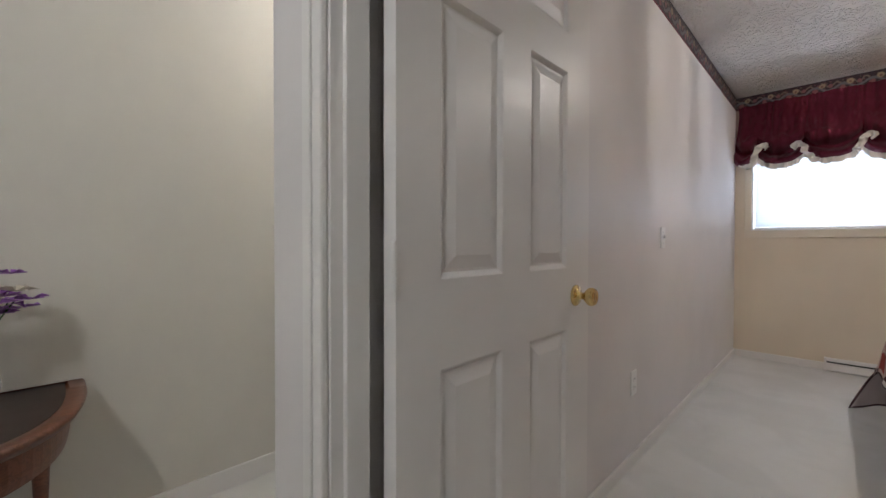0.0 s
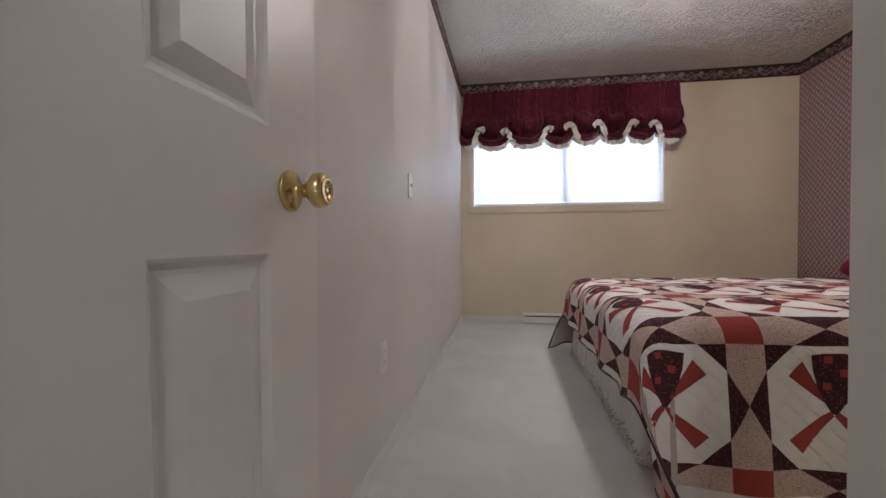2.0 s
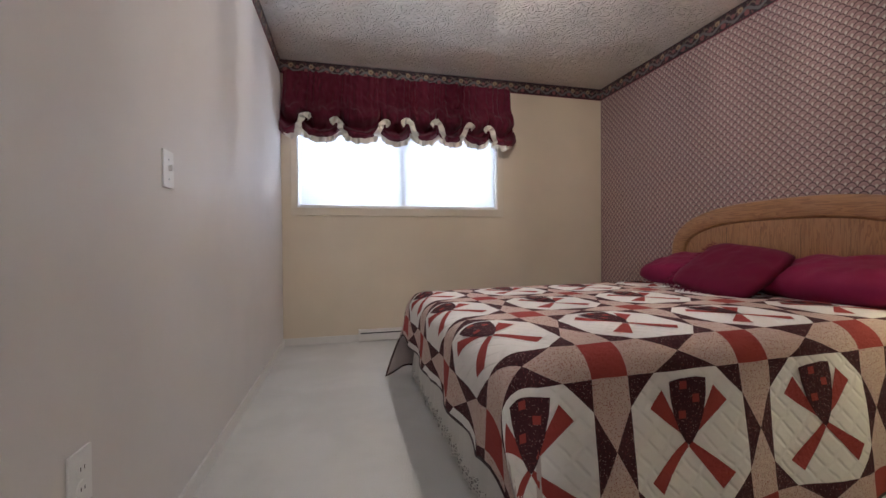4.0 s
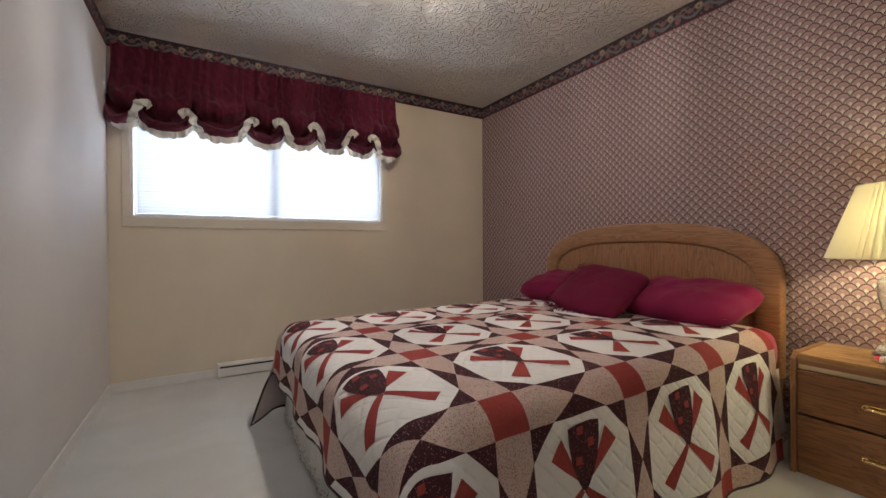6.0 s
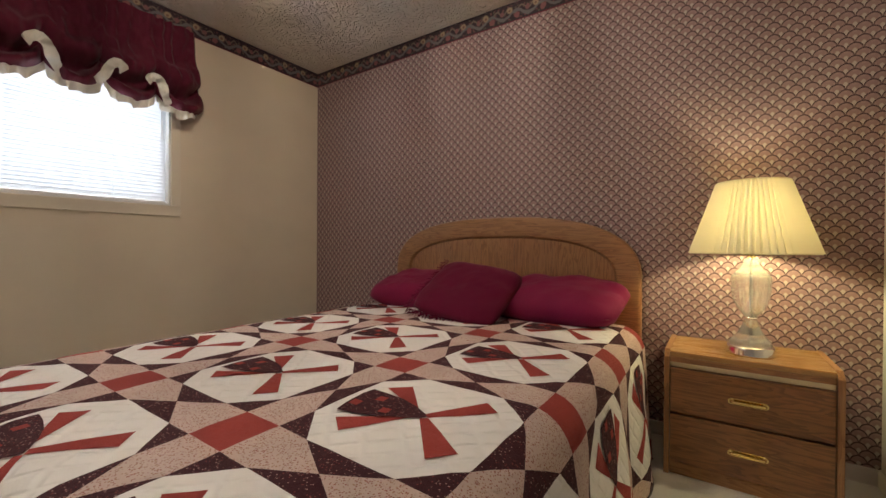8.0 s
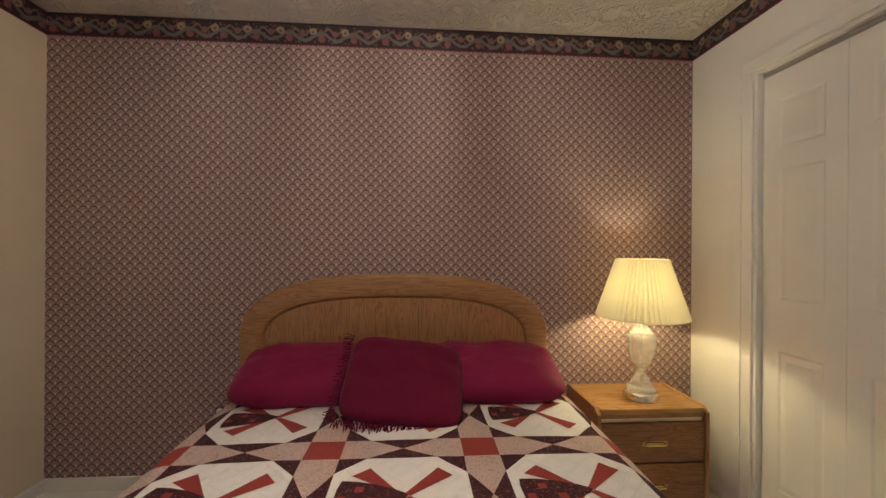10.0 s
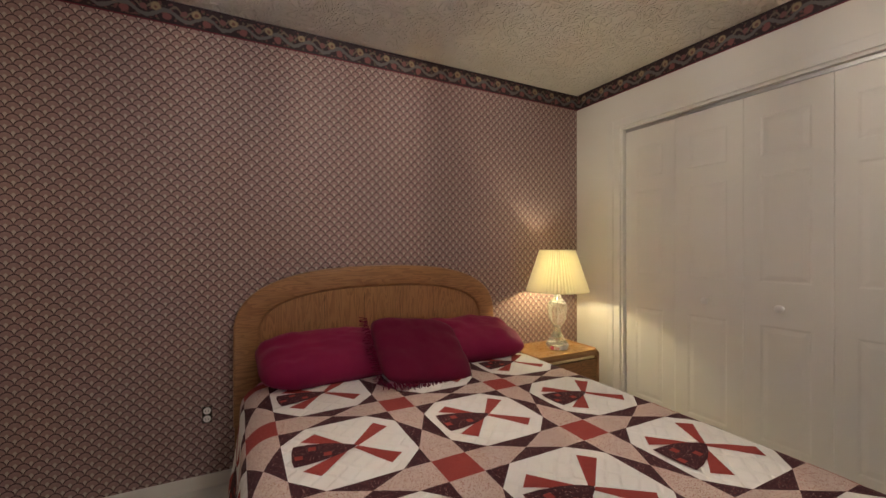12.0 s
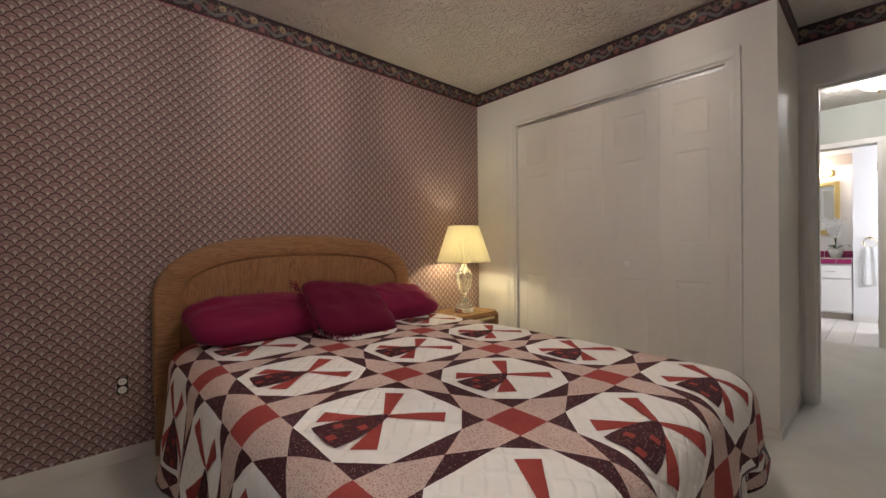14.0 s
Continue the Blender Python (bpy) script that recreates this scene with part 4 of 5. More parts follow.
def pillows():
    for y, turn, seed, label in ((-1.41, 3, 1.0, "plump rose-red satin pillow against the headboard"), (-2.235, -3, 5.0, "plump rose-red satin pillow beside the night stand")):
        p = solid("pillow", pillow_bm(0.675, 0.42, 0.178, seed), ROSE, label, "pillow", True, "bed pillows")
        p.matrix_world = Matrix.Translation((2.80, y, BZ + 0.101)) @ pose(0, 0, 0, 0, 0, turn) @ pose(0, 0, 0, 0, -16, 0) @ pose(0, 0, 0, 0, 0, 90)
    c = thing("throw_cushion", "square wine-red cushion with fringed edges leaning on the pillows", "cushion", base=(2.60, -1.83, BZ - 0.012))
    m = Matrix.Translation((0, -0.01, 0.142)) @ pose(0, 0, 0, 0, 0, 6) @ pose(0, 0, 0, 3, 0, 0) @ pose(0, 0, 0, 0, -34, 0) @ pose(0, 0, 0, 0, 0, 83)
    part("cover", pillow_bm(0.51, 0.44, 0.115, 9.0, 0.05), WINE, c, "", True).matrix_local = m
    bm = bmesh.new()
    rnd = random.Random(4)
    spots = [(-0.24 + 0.48 * k / 60, 0.212, 0, 1) for k in range(61)] + [(0.248, -0.205 + 0.41 * k / 50, 1, 0) for k in range(51)]
    for x, y, dx, dy in spots:
        for _ in range(2):
            l = rnd.uniform(0.016, 0.036)
            ax, ay = x + rnd.uniform(-0.004, 0.004), y + rnd.uniform(-0.004, 0.004)
            ex, ey, ez = ax + dx * l + rnd.uniform(-0.012, 0.012), ay + dy * l + rnd.uniform(-0.012, 0.012), rnd.uniform(-0.016, 0.004)
            w = 0.0022
            p0, p1 = Vector((ax, ay, 0)), Vector((ex, ey, ez))
            side = (p1 - p0).cross(Vector((0, 0, 1))).normalized() * w
            up = Vector((0, 0, w))
            vs = [bm.verts.new(q) for q in (p0 + side, p0 - side, p0 + up, p1 + side, p1 - side, p1 + up)]
            for q in ((0, 1, 4, 3), (1, 2, 5, 4), (2, 0, 3, 5), (3, 4, 5)):
                bm.faces.new([vs[k] for k in q])
    part("fringe", bm, WINE, c, "short twisted wine-red fringe").matrix_local = m


pillows()

# ---------------------------------------------------------------- night stand and lamp


BRASS_PALE = metal("pale_brass_strip", (0.86, 0.76, 0.52), 0.3)


def night_stand():
    x0, x1, y0, y1, top = 2.722, 3.084, -3.266, -2.722, 0.508
    s = thing("night_stand", "two-drawer oak night stand with brass handles beside the bed", "night stand", base=((x0 + x1) / 2, (y0 + y1) / 2, 0))
    o = Vector(s.location)

    def p(name, lo, hi, mat, label="", w=0.003, parent=None):
        return part(name, rbox(Vector(lo) - o, Vector(hi) - o, w), mat, parent or s, label)

    for ya, yb in ((y0, y0 + 0.020), (y1 - 0.020, y1)):
        bm = bmesh.new()
        prof = [(x0 - 0.004, 0), (x1, 0), (x1, top + 0.004), (x0 + 0.03, top + 0.004), (x0 - 0.004, top - 0.022)]
        ends = [[bm.verts.new(Vector((x, y, z)) - o) for x, z in prof] for y in (ya, yb)]
        for k in range(5):
            bm.faces.new((ends[0][k], ends[0][(k + 1) % 5], ends[1][(k + 1) % 5], ends[1][k]))
        bm.faces.new(ends[0])
        bm.faces.new(list(reversed(ends[1])))
        part("side_panel", rounded(bm, 0.002, 1), OAK_V, s)
    a, b = y0 + 0.020, y1 - 0.020
    p("top", (x0 + 0.004, a, top - 0.022), (x1, b, top), OAK_TOP, "polished oak top", 0.004)
    p("top_rail", (x0 + 0.006, a, top - 0.044), (x0 + 0.03, b, top - 0.022), OAK_H)
    p("finger_pull_strip", (x0 + 0.020, a, top - 0.066), (x0 + 0.026, b, top - 0.044), BRASS_PALE, "pale metal strip in the recess under the top", 0.001)
    p("back_panel", (x1 - 0.01, a, 0.03), (x1, b, top - 0.022), OAK_V)
    p("plinth", (x0 + 0.012, a, 0), (x0 + 0.03, b, 0.050), OAK_H)
    p("carcass_shelf", (x0 + 0.03, a, 0.035), (x1 - 0.01, b, 0.05), OAK_H)
    for z0, z1, hz in ((0.053, 0.250, 0.148), (0.259, top - 0.068, 0.347)):
        d = p("drawer", (x0 + 0.002, a + 0.002, z0), (x0 + 0.022, b - 0.002, z1), OAK_DRAWER, "oak drawer front with bold grain")
        yc = -3.001
        pts = [(x0 + 0.002, yc - 0.053, hz), (x0 - 0.011, yc - 0.051, hz), (x0 - 0.016, yc - 0.043, hz), (x0 - 0.017, yc, hz), (x0 - 0.016, yc + 0.043, hz), (x0 - 0.011, yc + 0.051, hz), (x0 + 0.002, yc + 0.053, hz)]
        part("backplate", rbox(Vector((x0 - 0.001, yc - 0.056, hz - 0.012)) - o, Vector((x0 + 0.0025, yc + 0.056, hz + 0.012)) - o, 0.0015), BRASS, d, "thin brass backplate")
        part("handle", tube([Vector(q) - o for q in pts], 0.0055, 10), BRASS, d, "brass bar handle", True)
        for sy in (-0.053, 0.053):
            r = part("handle_rose", lathe([(0.010, 0), (0.010, 0.0045), (0.007, 0.006)], 16), BRASS, d)
            r.matrix_local = Matrix.Translation(Vector((x0 + 0.002, yc + sy, hz)) - o) @ pose(0, 0, 0, 0, -90, 0)


night_stand()


def shade_material():
    n = Nodes("pleated_shade_fabric")
    t = n.node("ShaderNodeBsdfTranslucent")
    t.inputs[0].default_value = (0.86, 0.77, 0.47, 1)
    d = n.node("ShaderNodeBsdfDiffuse")
    d.inputs[0].default_value = (0.86, 0.80, 0.60, 1)
    m = n.node("ShaderNodeMixShader")
    x, y, _ = n.split(n.place())
    turn = n.math("ARCTAN2", n.math("SUBTRACT", y, -3.015), n.math("SUBTRACT", x, 2.866))
    fold = n.step(n.math("COSINE", n.math("MULTIPLY", turn, 56.0)), -0.5, 0.95)
    n.tree.links.new(n.math("MULTIPLY_ADD", fold, 0.048, 0.054), m.inputs[0])
    n.tree.links.new(d.outputs[0], m.inputs[1])
    n.tree.links.new(t.outputs[0], m.inputs[2])
    n.tree.links.new(m.outputs[0], n.out.inputs[0])
    return n.mat


CRYSTAL = Nodes("cut_crystal").set((0.98, 0.98, 0.96), 0.06, 0, 0.5, Transmission_Weight=0.8, IOR=1.45)
FROST = Nodes("lamp_glass").set((0.95, 0.93, 0.88), 0.35, 0, 0.5, Transmission_Weight=0.75, IOR=1.45)
BULB = Nodes("frosted_bulb").set((0.9, 0.88, 0.8), 0.3, 0, 0.5, Emission_Color=(1.0, 0.85, 0.55), Emission_Strength=4.0)


def bedside_lamp():
    l = thing("table_lamp", "cut-glass table lamp with lit cream pleated shade", "lamp", base=(2.866, -3.015, 0.508))
    l.scale = (1.0, 1.0, 1.043)
    part("base", lathe([(0.082, 0), (0.084, 0.006), (0.080, 0.012), (0.082, 0.018), (0.078, 0.024), (0.080, 0.030), (0.074, 0.036), (0.0001, 0.036)], 40), CHROME, l, "stepped polished chrome base", True)
    part("foot", lathe([(0.070, 0.037), (0.066, 0.048), (0.056, 0.062), (0.042, 0.082), (0.028, 0.108), (0.021, 0.130), (0.020, 0.136), (0.0001, 0.136)], 48, (0, 0, 0), 0.035, 16), CRYSTAL, l, "fluted glass foot", True)
    part("collar", lathe([(0.021, 0.1365), (0.024, 0.141), (0.021, 0.146)], 24), CHROME, l, "", True)
    part("urn", lathe([(0.020, 0.147), (0.030, 0.158), (0.046, 0.180), (0.058, 0.210), (0.064, 0.245), (0.065, 0.262), (0.062, 0.266), (0.066, 0.272), (0.066, 0.300), (0.060, 0.307), (0.0001, 0.307)], 48, (0, 0, 0), 0.03, 18), CRYSTAL, l, "cut crystal urn", True)
    part("neck", lathe([(0.058, 0.308), (0.054, 0.316), (0.040, 0.330), (0.026, 0.350), (0.022, 0.372), (0.0001, 0.372)], 48, (0, 0, 0), 0.03, 16), CRYSTAL, l, "fluted glass neck", True)
    part("stem", tube([(0, 0, 0.03), (0, 0, 0.44)], 0.004, 10), CHROME, l)
    part("socket", lathe([(0.014, 0.373), (0.015, 0.40), (0.016, 0.445), (0.0001, 0.446)], 20), BRASS, l, "", True)
    part("bulb", lathe([(0.012, 0.447), (0.014, 0.462), (0.018, 0.475), (0.0001, 0.476)], 20), BULB, l, "", True)
    harp = [(0.0, 0.055 * math.sin(a), 0.46 + 0.21 * (1 - math.cos(a)) / 2) for a in [math.pi * k / 14 for k in range(15)]]
    harp2 = [(0.0, -y, z) for _, y, z in harp]
    for h in (harp, harp2):
        part("harp", tube(h, 0.0018, 6), BRASS, l)
    n, zb, zt, rb, rt = 112, 0.391, 0.666, 0.211, 0.120
    bm = bmesh.new()
    rows = []
    for k in range(9):
        f = k / 8
        r0 = rb + (rt - rb) * f
        rows.append([bm.verts.new(((r0 + (0.0072 if i % 2 else -0.0072) * (0.55 + 0.45 * (1 - f))) * math.cos(2 * math.pi * i / n), (r0 + (0.0072 if i % 2 else -0.0072) * (0.55 + 0.45 * (1 - f))) * math.sin(2 * math.pi * i / n), zb + (zt - zb) * f)) for i in range(n)])
    for a, b in zip(rows, rows[1:]):
        for i in range(n):
            bm.faces.new((a[i], a[(i + 1) % n], b[(i + 1) % n], b[i]))
    shade = part("shade", bm, SHADE, l, "cream pleated fabric shade, lit from inside")
    for r, z in ((rb, zb), (rt, zt)):
        part("shade_trim", tube([(r * math.cos(2 * math.pi * i / 48), r * math.sin(2 * math.pi * i / 48), z) for i in range(48)], 0.0026, 6, True), SHADE, shade, "", True)


SHADE = shade_material()
bedside_lamp()


def ceiling_fixture(name, label, x, y, r=0.13):
    f = thing(name, label, "ceiling light", base=(x, y, HT))
    part("pan", lathe([(r * 0.9, 0), (r * 0.92, -0.012), (r * 0.85, -0.022), (0.0001, -0.022)], 40), BRASS, f, "", True)
    bowl = [(r, -0.024), (r * 1.02, -0.034), (r * 0.98, -0.060), (r * 0.86, -0.092), (r * 0.62, -0.120), (r * 0.3, -0.136), (r * 0.08, -0.140)]
    part("glass_bowl", lathe(bowl, 48, (0, 0, 0), 0.02, 24), FROST, f, "fluted glass bowl", True).visible_shadow = False
    rnd = random.Random(6)
    # ribs added to break the bulb's light into streaks on the walls
    for k in range(17):
        a = 2 * math.pi * (k + rnd.uniform(-0.25, 0.25)) / 17
        thick = rnd.choice((0.004, 0.006, 0.0085))
        part("rib", tube([(1.03 * q * math.cos(a), 1.03 * q * math.sin(a), z) for q, z in bowl[:-1]], thick, 6), FROST, f, "uneven glass rib added to cast light streaks", True)
    part("finial", lathe([(0.012, -0.139), (0.014, -0.146), (0.007, -0.152), (0.010, -0.160), (0.004, -0.170), (0.0001, -0.171)], 16), BRASS, f, "", True)


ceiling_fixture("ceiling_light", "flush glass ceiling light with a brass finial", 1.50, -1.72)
for hx, hy in ((0.60, -5.62), (-0.66, -3.55)):
    ceiling_fixture("hall_ceiling_light", "lit flush glass ceiling light in the hallway", hx, hy)

# ---------------------------------------------------------------- window valance
BURGUNDY = cloth("burgundy_valance_cotton", (0.105, 0.008, 0.024), 0.8, 700, 0.4, 0.8, 0.1)
RUFFLE = cloth("cream_lace_ruffle", (0.74, 0.70, 0.62), 0.9, 420, 0.4, 0.5, 0.1)


def valance():
    x0, x1, top = 0.028, 2.052, 2.295
    gathers = [0.03, 0.185, 0.487, 0.835, 1.098, 1.352, 1.592, 1.838, 2.085]
    low = [1.775, 1.752, 1.760, 1.748, 1.768, 1.765, 1.758, 1.760]
    v = thing("window_valance", "burgundy balloon valance with a cream ruffled hem over the window", "valance", base=(1.05, -0.06, top))
    o = Vector(v.location)

    def locate(x):
        for k in range(8):
            if x <= gathers[k + 1] or k == 7:
                a, b = gathers[k], gathers[k + 1]
                return k, max(-1.0, min(1.0, 2 * (x - a) / (b - a) - 1))

    def hem(x):
        k, q = locate(x)
        return low[k] + 0.075 * abs(q) ** 2.6

    def body(s, t):
        t = 1.08 * t - 0.08
        x = x0 + (x1 + 0.02 - x0) * s
        k, q = locate(x)
        zb = hem(x)
        puff = (1 - abs(q) ** 2.2)
        z = top + (zb - top) * t + (0.006 * noise.noise((x * 40, 0, 0)) if t < 0 else 0)
        fold = (0.010 * math.sin(x * 88 + 2.0 * math.sin(x * 23) + 0.8 * math.sin(t * 4)) * (1 - 0.5 * t) + 0.026 * noise.noise((x * 11, t * 5, 1)) * (0.3 + t)
                + 0.014 * noise.noise((x * 34, t * 11, 5)))
        upper = 0.100 * math.exp(-((t - 0.60) / 0.17) ** 2) * (0.45 + 0.55 * puff)
        lower = 0.120 * math.exp(-((t - 0.93) / 0.080) ** 2) * (0.15 + 0.85 * puff)
        crease = 0.055 * math.exp(-((t - 0.78) / 0.06) ** 2)
        tuck = math.exp(-((t - 0.74) / 0.13) ** 2) * (1 - puff) * 0.055
        y = -0.050 - upper - lower - fold + tuck + crease
        z += 0.022 * noise.noise((x * 9, t * 5, 8)) * t * (1 - t) * 4 + 0.06 * (1 - puff) * math.exp(-((t - 0.85) / 0.12) ** 2) + 0.012 * noise.noise((x * 17, t * 7, 2)) * t
        spread = 0.045 * t * t * ((x - 1.05) / 1.0) ** 5
        return Vector((x + spread + 0.016 * noise.noise((x * 12, t * 4, 3)) * t, min(-0.022, y), z)) - o

    part("skirt", grid(360, 44, body), BURGUNDY, v, "gathered burgundy cloth", True)

    part("rod", tube([Vector((x0, -0.010, top - 0.008)) - o, Vector((x1, -0.010, top - 0.008)) - o], 0.006, 10), PLASTIC, v)
    for x in (x0 + 0.03, x1 - 0.04):
        part("rod_bracket", rbox(Vector((x - 0.006, -0.045, top - 0.02)) - o, Vector((x + 0.006, 0.0, top + 0.012)) - o, 0.002), PLASTIC, v)

    def return_side(s, t):
        p = body(1.0, t) + o
        return Vector((p.x + 0.008 * math.sin(s * 9), p.y * (1 - s) - 0.004 * s, p.z)) - o

    part("return", grid(6, 34, return_side), BURGUNDY, v, "", True)

    # ruffle: along each pouf's hem, and climbing in a loop at every gather
    for k in range(8):
        a, b = gathers[k], min(gathers[k + 1], x1 + 0.03)

        def edge(s, t):
            x = a + (b - a) * s
            q = 2 * s - 1
            z = low[k] + 0.075 * abs(q) ** 2.6
            puff = 1 - q * q
            wave = 0.013 * math.sin(x * 112 + k + 2 * math.sin(x * 31)) + 0.010 * math.sin(x * 57)
            return Vector((x + 0.006 * math.sin(x * 90) * t, -0.095 - 0.045 * puff - wave * (0.3 + t), z + 0.012 - 0.046 * t + 0.005 * math.sin(x * 75 + 2) * t)) - o

        part("hem_ruffle", grid(46, 4, edge), RUFFLE, v, "cream ruffled hem", True)
    rnd = random.Random(8)
    for k in range(1, 8):
        g = gathers[k]
        way = 1 if k in (1, 3, 6) else -1
        size = rnd.uniform(0.85, 1.15)
        seed = rnd.uniform(0, 50)
        # a flat ruffled band that leaves the hem, climbs into the gather and curls over
        track = [Vector((way * x * size, y, z * size)) for x, y, z in ((-0.060, -0.110, -0.012), (-0.034, -0.150, 0.010), (-0.012, -0.172, 0.042), (0.002, -0.180, 0.080), (0.014, -0.182, 0.108), (0.036, -0.180, 0.122), (0.058, -0.172, 0.112), (0.066, -0.158, 0.090))]

        def band(s, t):
            f = s * (len(track) - 1)
            i = min(int(f), len(track) - 2)
            p = track[i].lerp(track[i + 1], f - i)
            d = track[min(i + 2, len(track) - 1)] - track[max(i - 1, 0)]
            across = Vector((-d.z, -0.25 * d.length, d.x)).normalized() if way > 0 else Vector((d.z, -0.25 * d.length, -d.x)).normalized()
            wide = 0.056 * (0.85 + 0.3 * noise.noise((s * 5 + seed, 0, 0)))
            ruffle = 0.014 * math.sin(s * 19 + seed + 2 * t) + 0.012 * noise.noise((s * 9, t * 3, seed))
            return p + across * wide * (t - 0.35) + Vector((0.3 * ruffle, ruffle, 0.4 * ruffle)) + Vector((g, 0, hem(g) - 0.035)) - o

        part("gather_ruffle", grid(44, 7, band), RUFFLE, v, "cream ruffle pulled up into the gather", True)


valance()

# ---------------------------------------------------------------- hallway
MAHOGANY = oak("dark_mahogany", 1, (0.16, 0.056, 0.027), (0.075, 0.024, 0.012), 0.3)
LEATHER = paint("dark_inset_top", (0.035, 0.022, 0.018), 0.45, 0.2, 120, 0.2)
PETAL = cloth("purple_petal", (0.34, 0.12, 0.48), 0.7, 300, 0.1)
PETAL_PALE = cloth("pale_petal", (0.70, 0.64, 0.50), 0.7, 300, 0.1)
LEAF = cloth("dark_leaf", (0.05, 0.10, 0.03), 0.6, 300, 0.1)
CHINA = paint("glazed_china", (0.62, 0.60, 0.55), 0.15, 0, 60, 0.03, 0.6)


def hall_table():
    yc, a, b, top = -5.09, 0.53, 0.60, 0.592
    t = thing("hall_table", "carved dark wood half-round table against the hallway wall", "table", base=(-1.166, yc, 0))

    def outline(off, n=40):
        pts = []
        for k in range(n + 1):
            w = math.pi * k / n - math.pi / 2
            c, s = math.cos(w), math.sin(w)
            pts.append(((b - off) * abs(c) ** 0.667, (a - off) * math.copysign(abs(s) ** 0.667, s)))
        return pts

    def slab(levels):
        bm = bmesh.new()
        rings = [[bm.verts.new((x, y, z)) for x, y in outline(off)] for off, z in levels]
        for p, q in zip(rings, rings[1:]):
            for k in range(len(p)):
                bm.faces.new((p[k], p[(k + 1) % len(p)], q[(k + 1) % len(q)], q[k]))
        bm.faces.new(list(reversed(rings[0])))
        bm.faces.new(rings[-1])
        return bm

    part("top", slab([(0.03, top - 0.035), (0.012, top - 0.030), (0.004, top - 0.016), (0.0, top - 0.008), (0.006, top), (0.040, top), (0.046, top - 0.006)]), MAHOGANY, t, "moulded reddish rim", True)
    part("inset", slab([(0.05, top - 0.0059), (0.05, top - 0.0045)]), LEATHER, t, "dark inset table top")
    part("apron", slab([(0.045, top - 0.13), (0.040, top - 0.10), (0.040, top - 0.036)]), MAHOGANY, t)
    for x, y in ((0.06, 0.42), (0.06, -0.42), (0.46, 0.27), (0.46, -0.27)):
        prof = [(0.014, 0), (0.020, 0.02), (0.012, 0.05), (0.014, 0.15), (0.022, 0.34), (0.036, 0.40), (0.028, 0.42), (0.046, 0.435), (0.050, top - 0.131)]
        part("leg", lathe(prof, 18, (x, y, 0)), MAHOGANY, t, "turned tapering leg", True)
    for y in (-0.2, 0.0, 0.2):
        part("apron_carving", rbox((b - 0.046 - abs(y) * 0.18, y - 0.06, top - 0.105), (b - 0.034 - abs(y) * 0.18, y + 0.06, top - 0.060), 0.005), BRASS_PALE, t)
    v = thing("flower_vase", "small vase of purple and cream flowers on the hall table", "vase", base=(-1.0, -4.80, top - 0.0044))
    part("vase", lathe([(0.035, 0), (0.045, 0.02), (0.055, 0.07), (0.045, 0.13), (0.026, 0.165), (0.032, 0.18), (0.028, 0.18), (0.0001, 0.12)], 28), CHINA, v, "", True)
    rnd = random.Random(3)
    for k in range(26):
        w, h = rnd.uniform(0, 6.283), rnd.uniform(0.0, 1.0)
        r = 0.125 * math.sqrt(max(0.05, 1 - (2 * h - 1) ** 2)) * rnd.uniform(0.5, 1)
        c = Vector((r * math.cos(w), r * math.sin(w), 0.24 + 0.17 * h))
        bm = bmesh.new()
        for i in range(9):
            q = 6.283 * i / 9 + rnd.uniform(-0.2, 0.2)
            l = rnd.uniform(0.034, 0.052)
            up = rnd.uniform(0.002, 0.02)
            d, e = Vector((math.cos(q), math.sin(q), 0)), Vector((-math.sin(q), math.cos(q), 0))
            vs = [bm.verts.new(c + p) for p in (Vector((0, 0, 0)), d * l * 0.5 + e * l * 0.28 + Vector((0, 0, up)), d * l + Vector((0, 0, up * 0.6)), d * l * 0.5 - e * l * 0.28 + Vector((0, 0, up)))]
            bm.faces.new(vs)
        part("blossom", bm, PETAL_PALE if k % 5 == 0 else PETAL, v)
    for k in range(9):
        w = 6.283 * k / 9
        part("stem", tube([(0.01 * math.cos(w), 0.01 * math.sin(w), 0.14), (0.05 * math.cos(w), 0.05 * math.sin(w), 0.25), (0.085 * math.cos(w), 0.085 * math.sin(w), 0.31)], 0.002, 5), LEAF, v)


hall_table()

# ---------------------------------------------------------------- bathroom beyond the hall
TILE = paint("pale_floor_tile", (0.72, 0.68, 0.65), 0.3, 0.05, 30, 0.15, 0.5)
GROUT = paint("grout", (0.40, 0.37, 0.34), 0.8, 0.3, 200, 0.1)
PLUM = paint("plum_glazed_tile", (0.26, 0.025, 0.10), 0.15, 0, 60, 0.15, 0.6)
MIRROR = metal("mirror_silver", (0.92, 0.93, 0.93), 0.01)
GILT = metal("gilt_frame", (0.80, 0.62, 0.28), 0.3)
CABINET = paint("white_cabinet_paint", (0.78, 0.77, 0.75), 0.35, 0.05, 60, 0.03)
TOWEL = cloth("white_towel", (0.80, 0.80, 0.80), 0.95, 260, 0.6)
GLOBE = Nodes("lit_globe").set((0.9, 0.88, 0.8), 0.3, 0, 0.5, Emission_Color=(1.0, 0.87, 0.6), Emission_Strength=3.0)
ROSE_BORDER = paint("pale_rose_border", (0.74, 0.64, 0.60), 0.5, 0.1, 30, 0.3)
TOE = paint("grey_beige_laminate", (0.42, 0.36, 0.30), 0.5, 0.1, 60, 0.08)


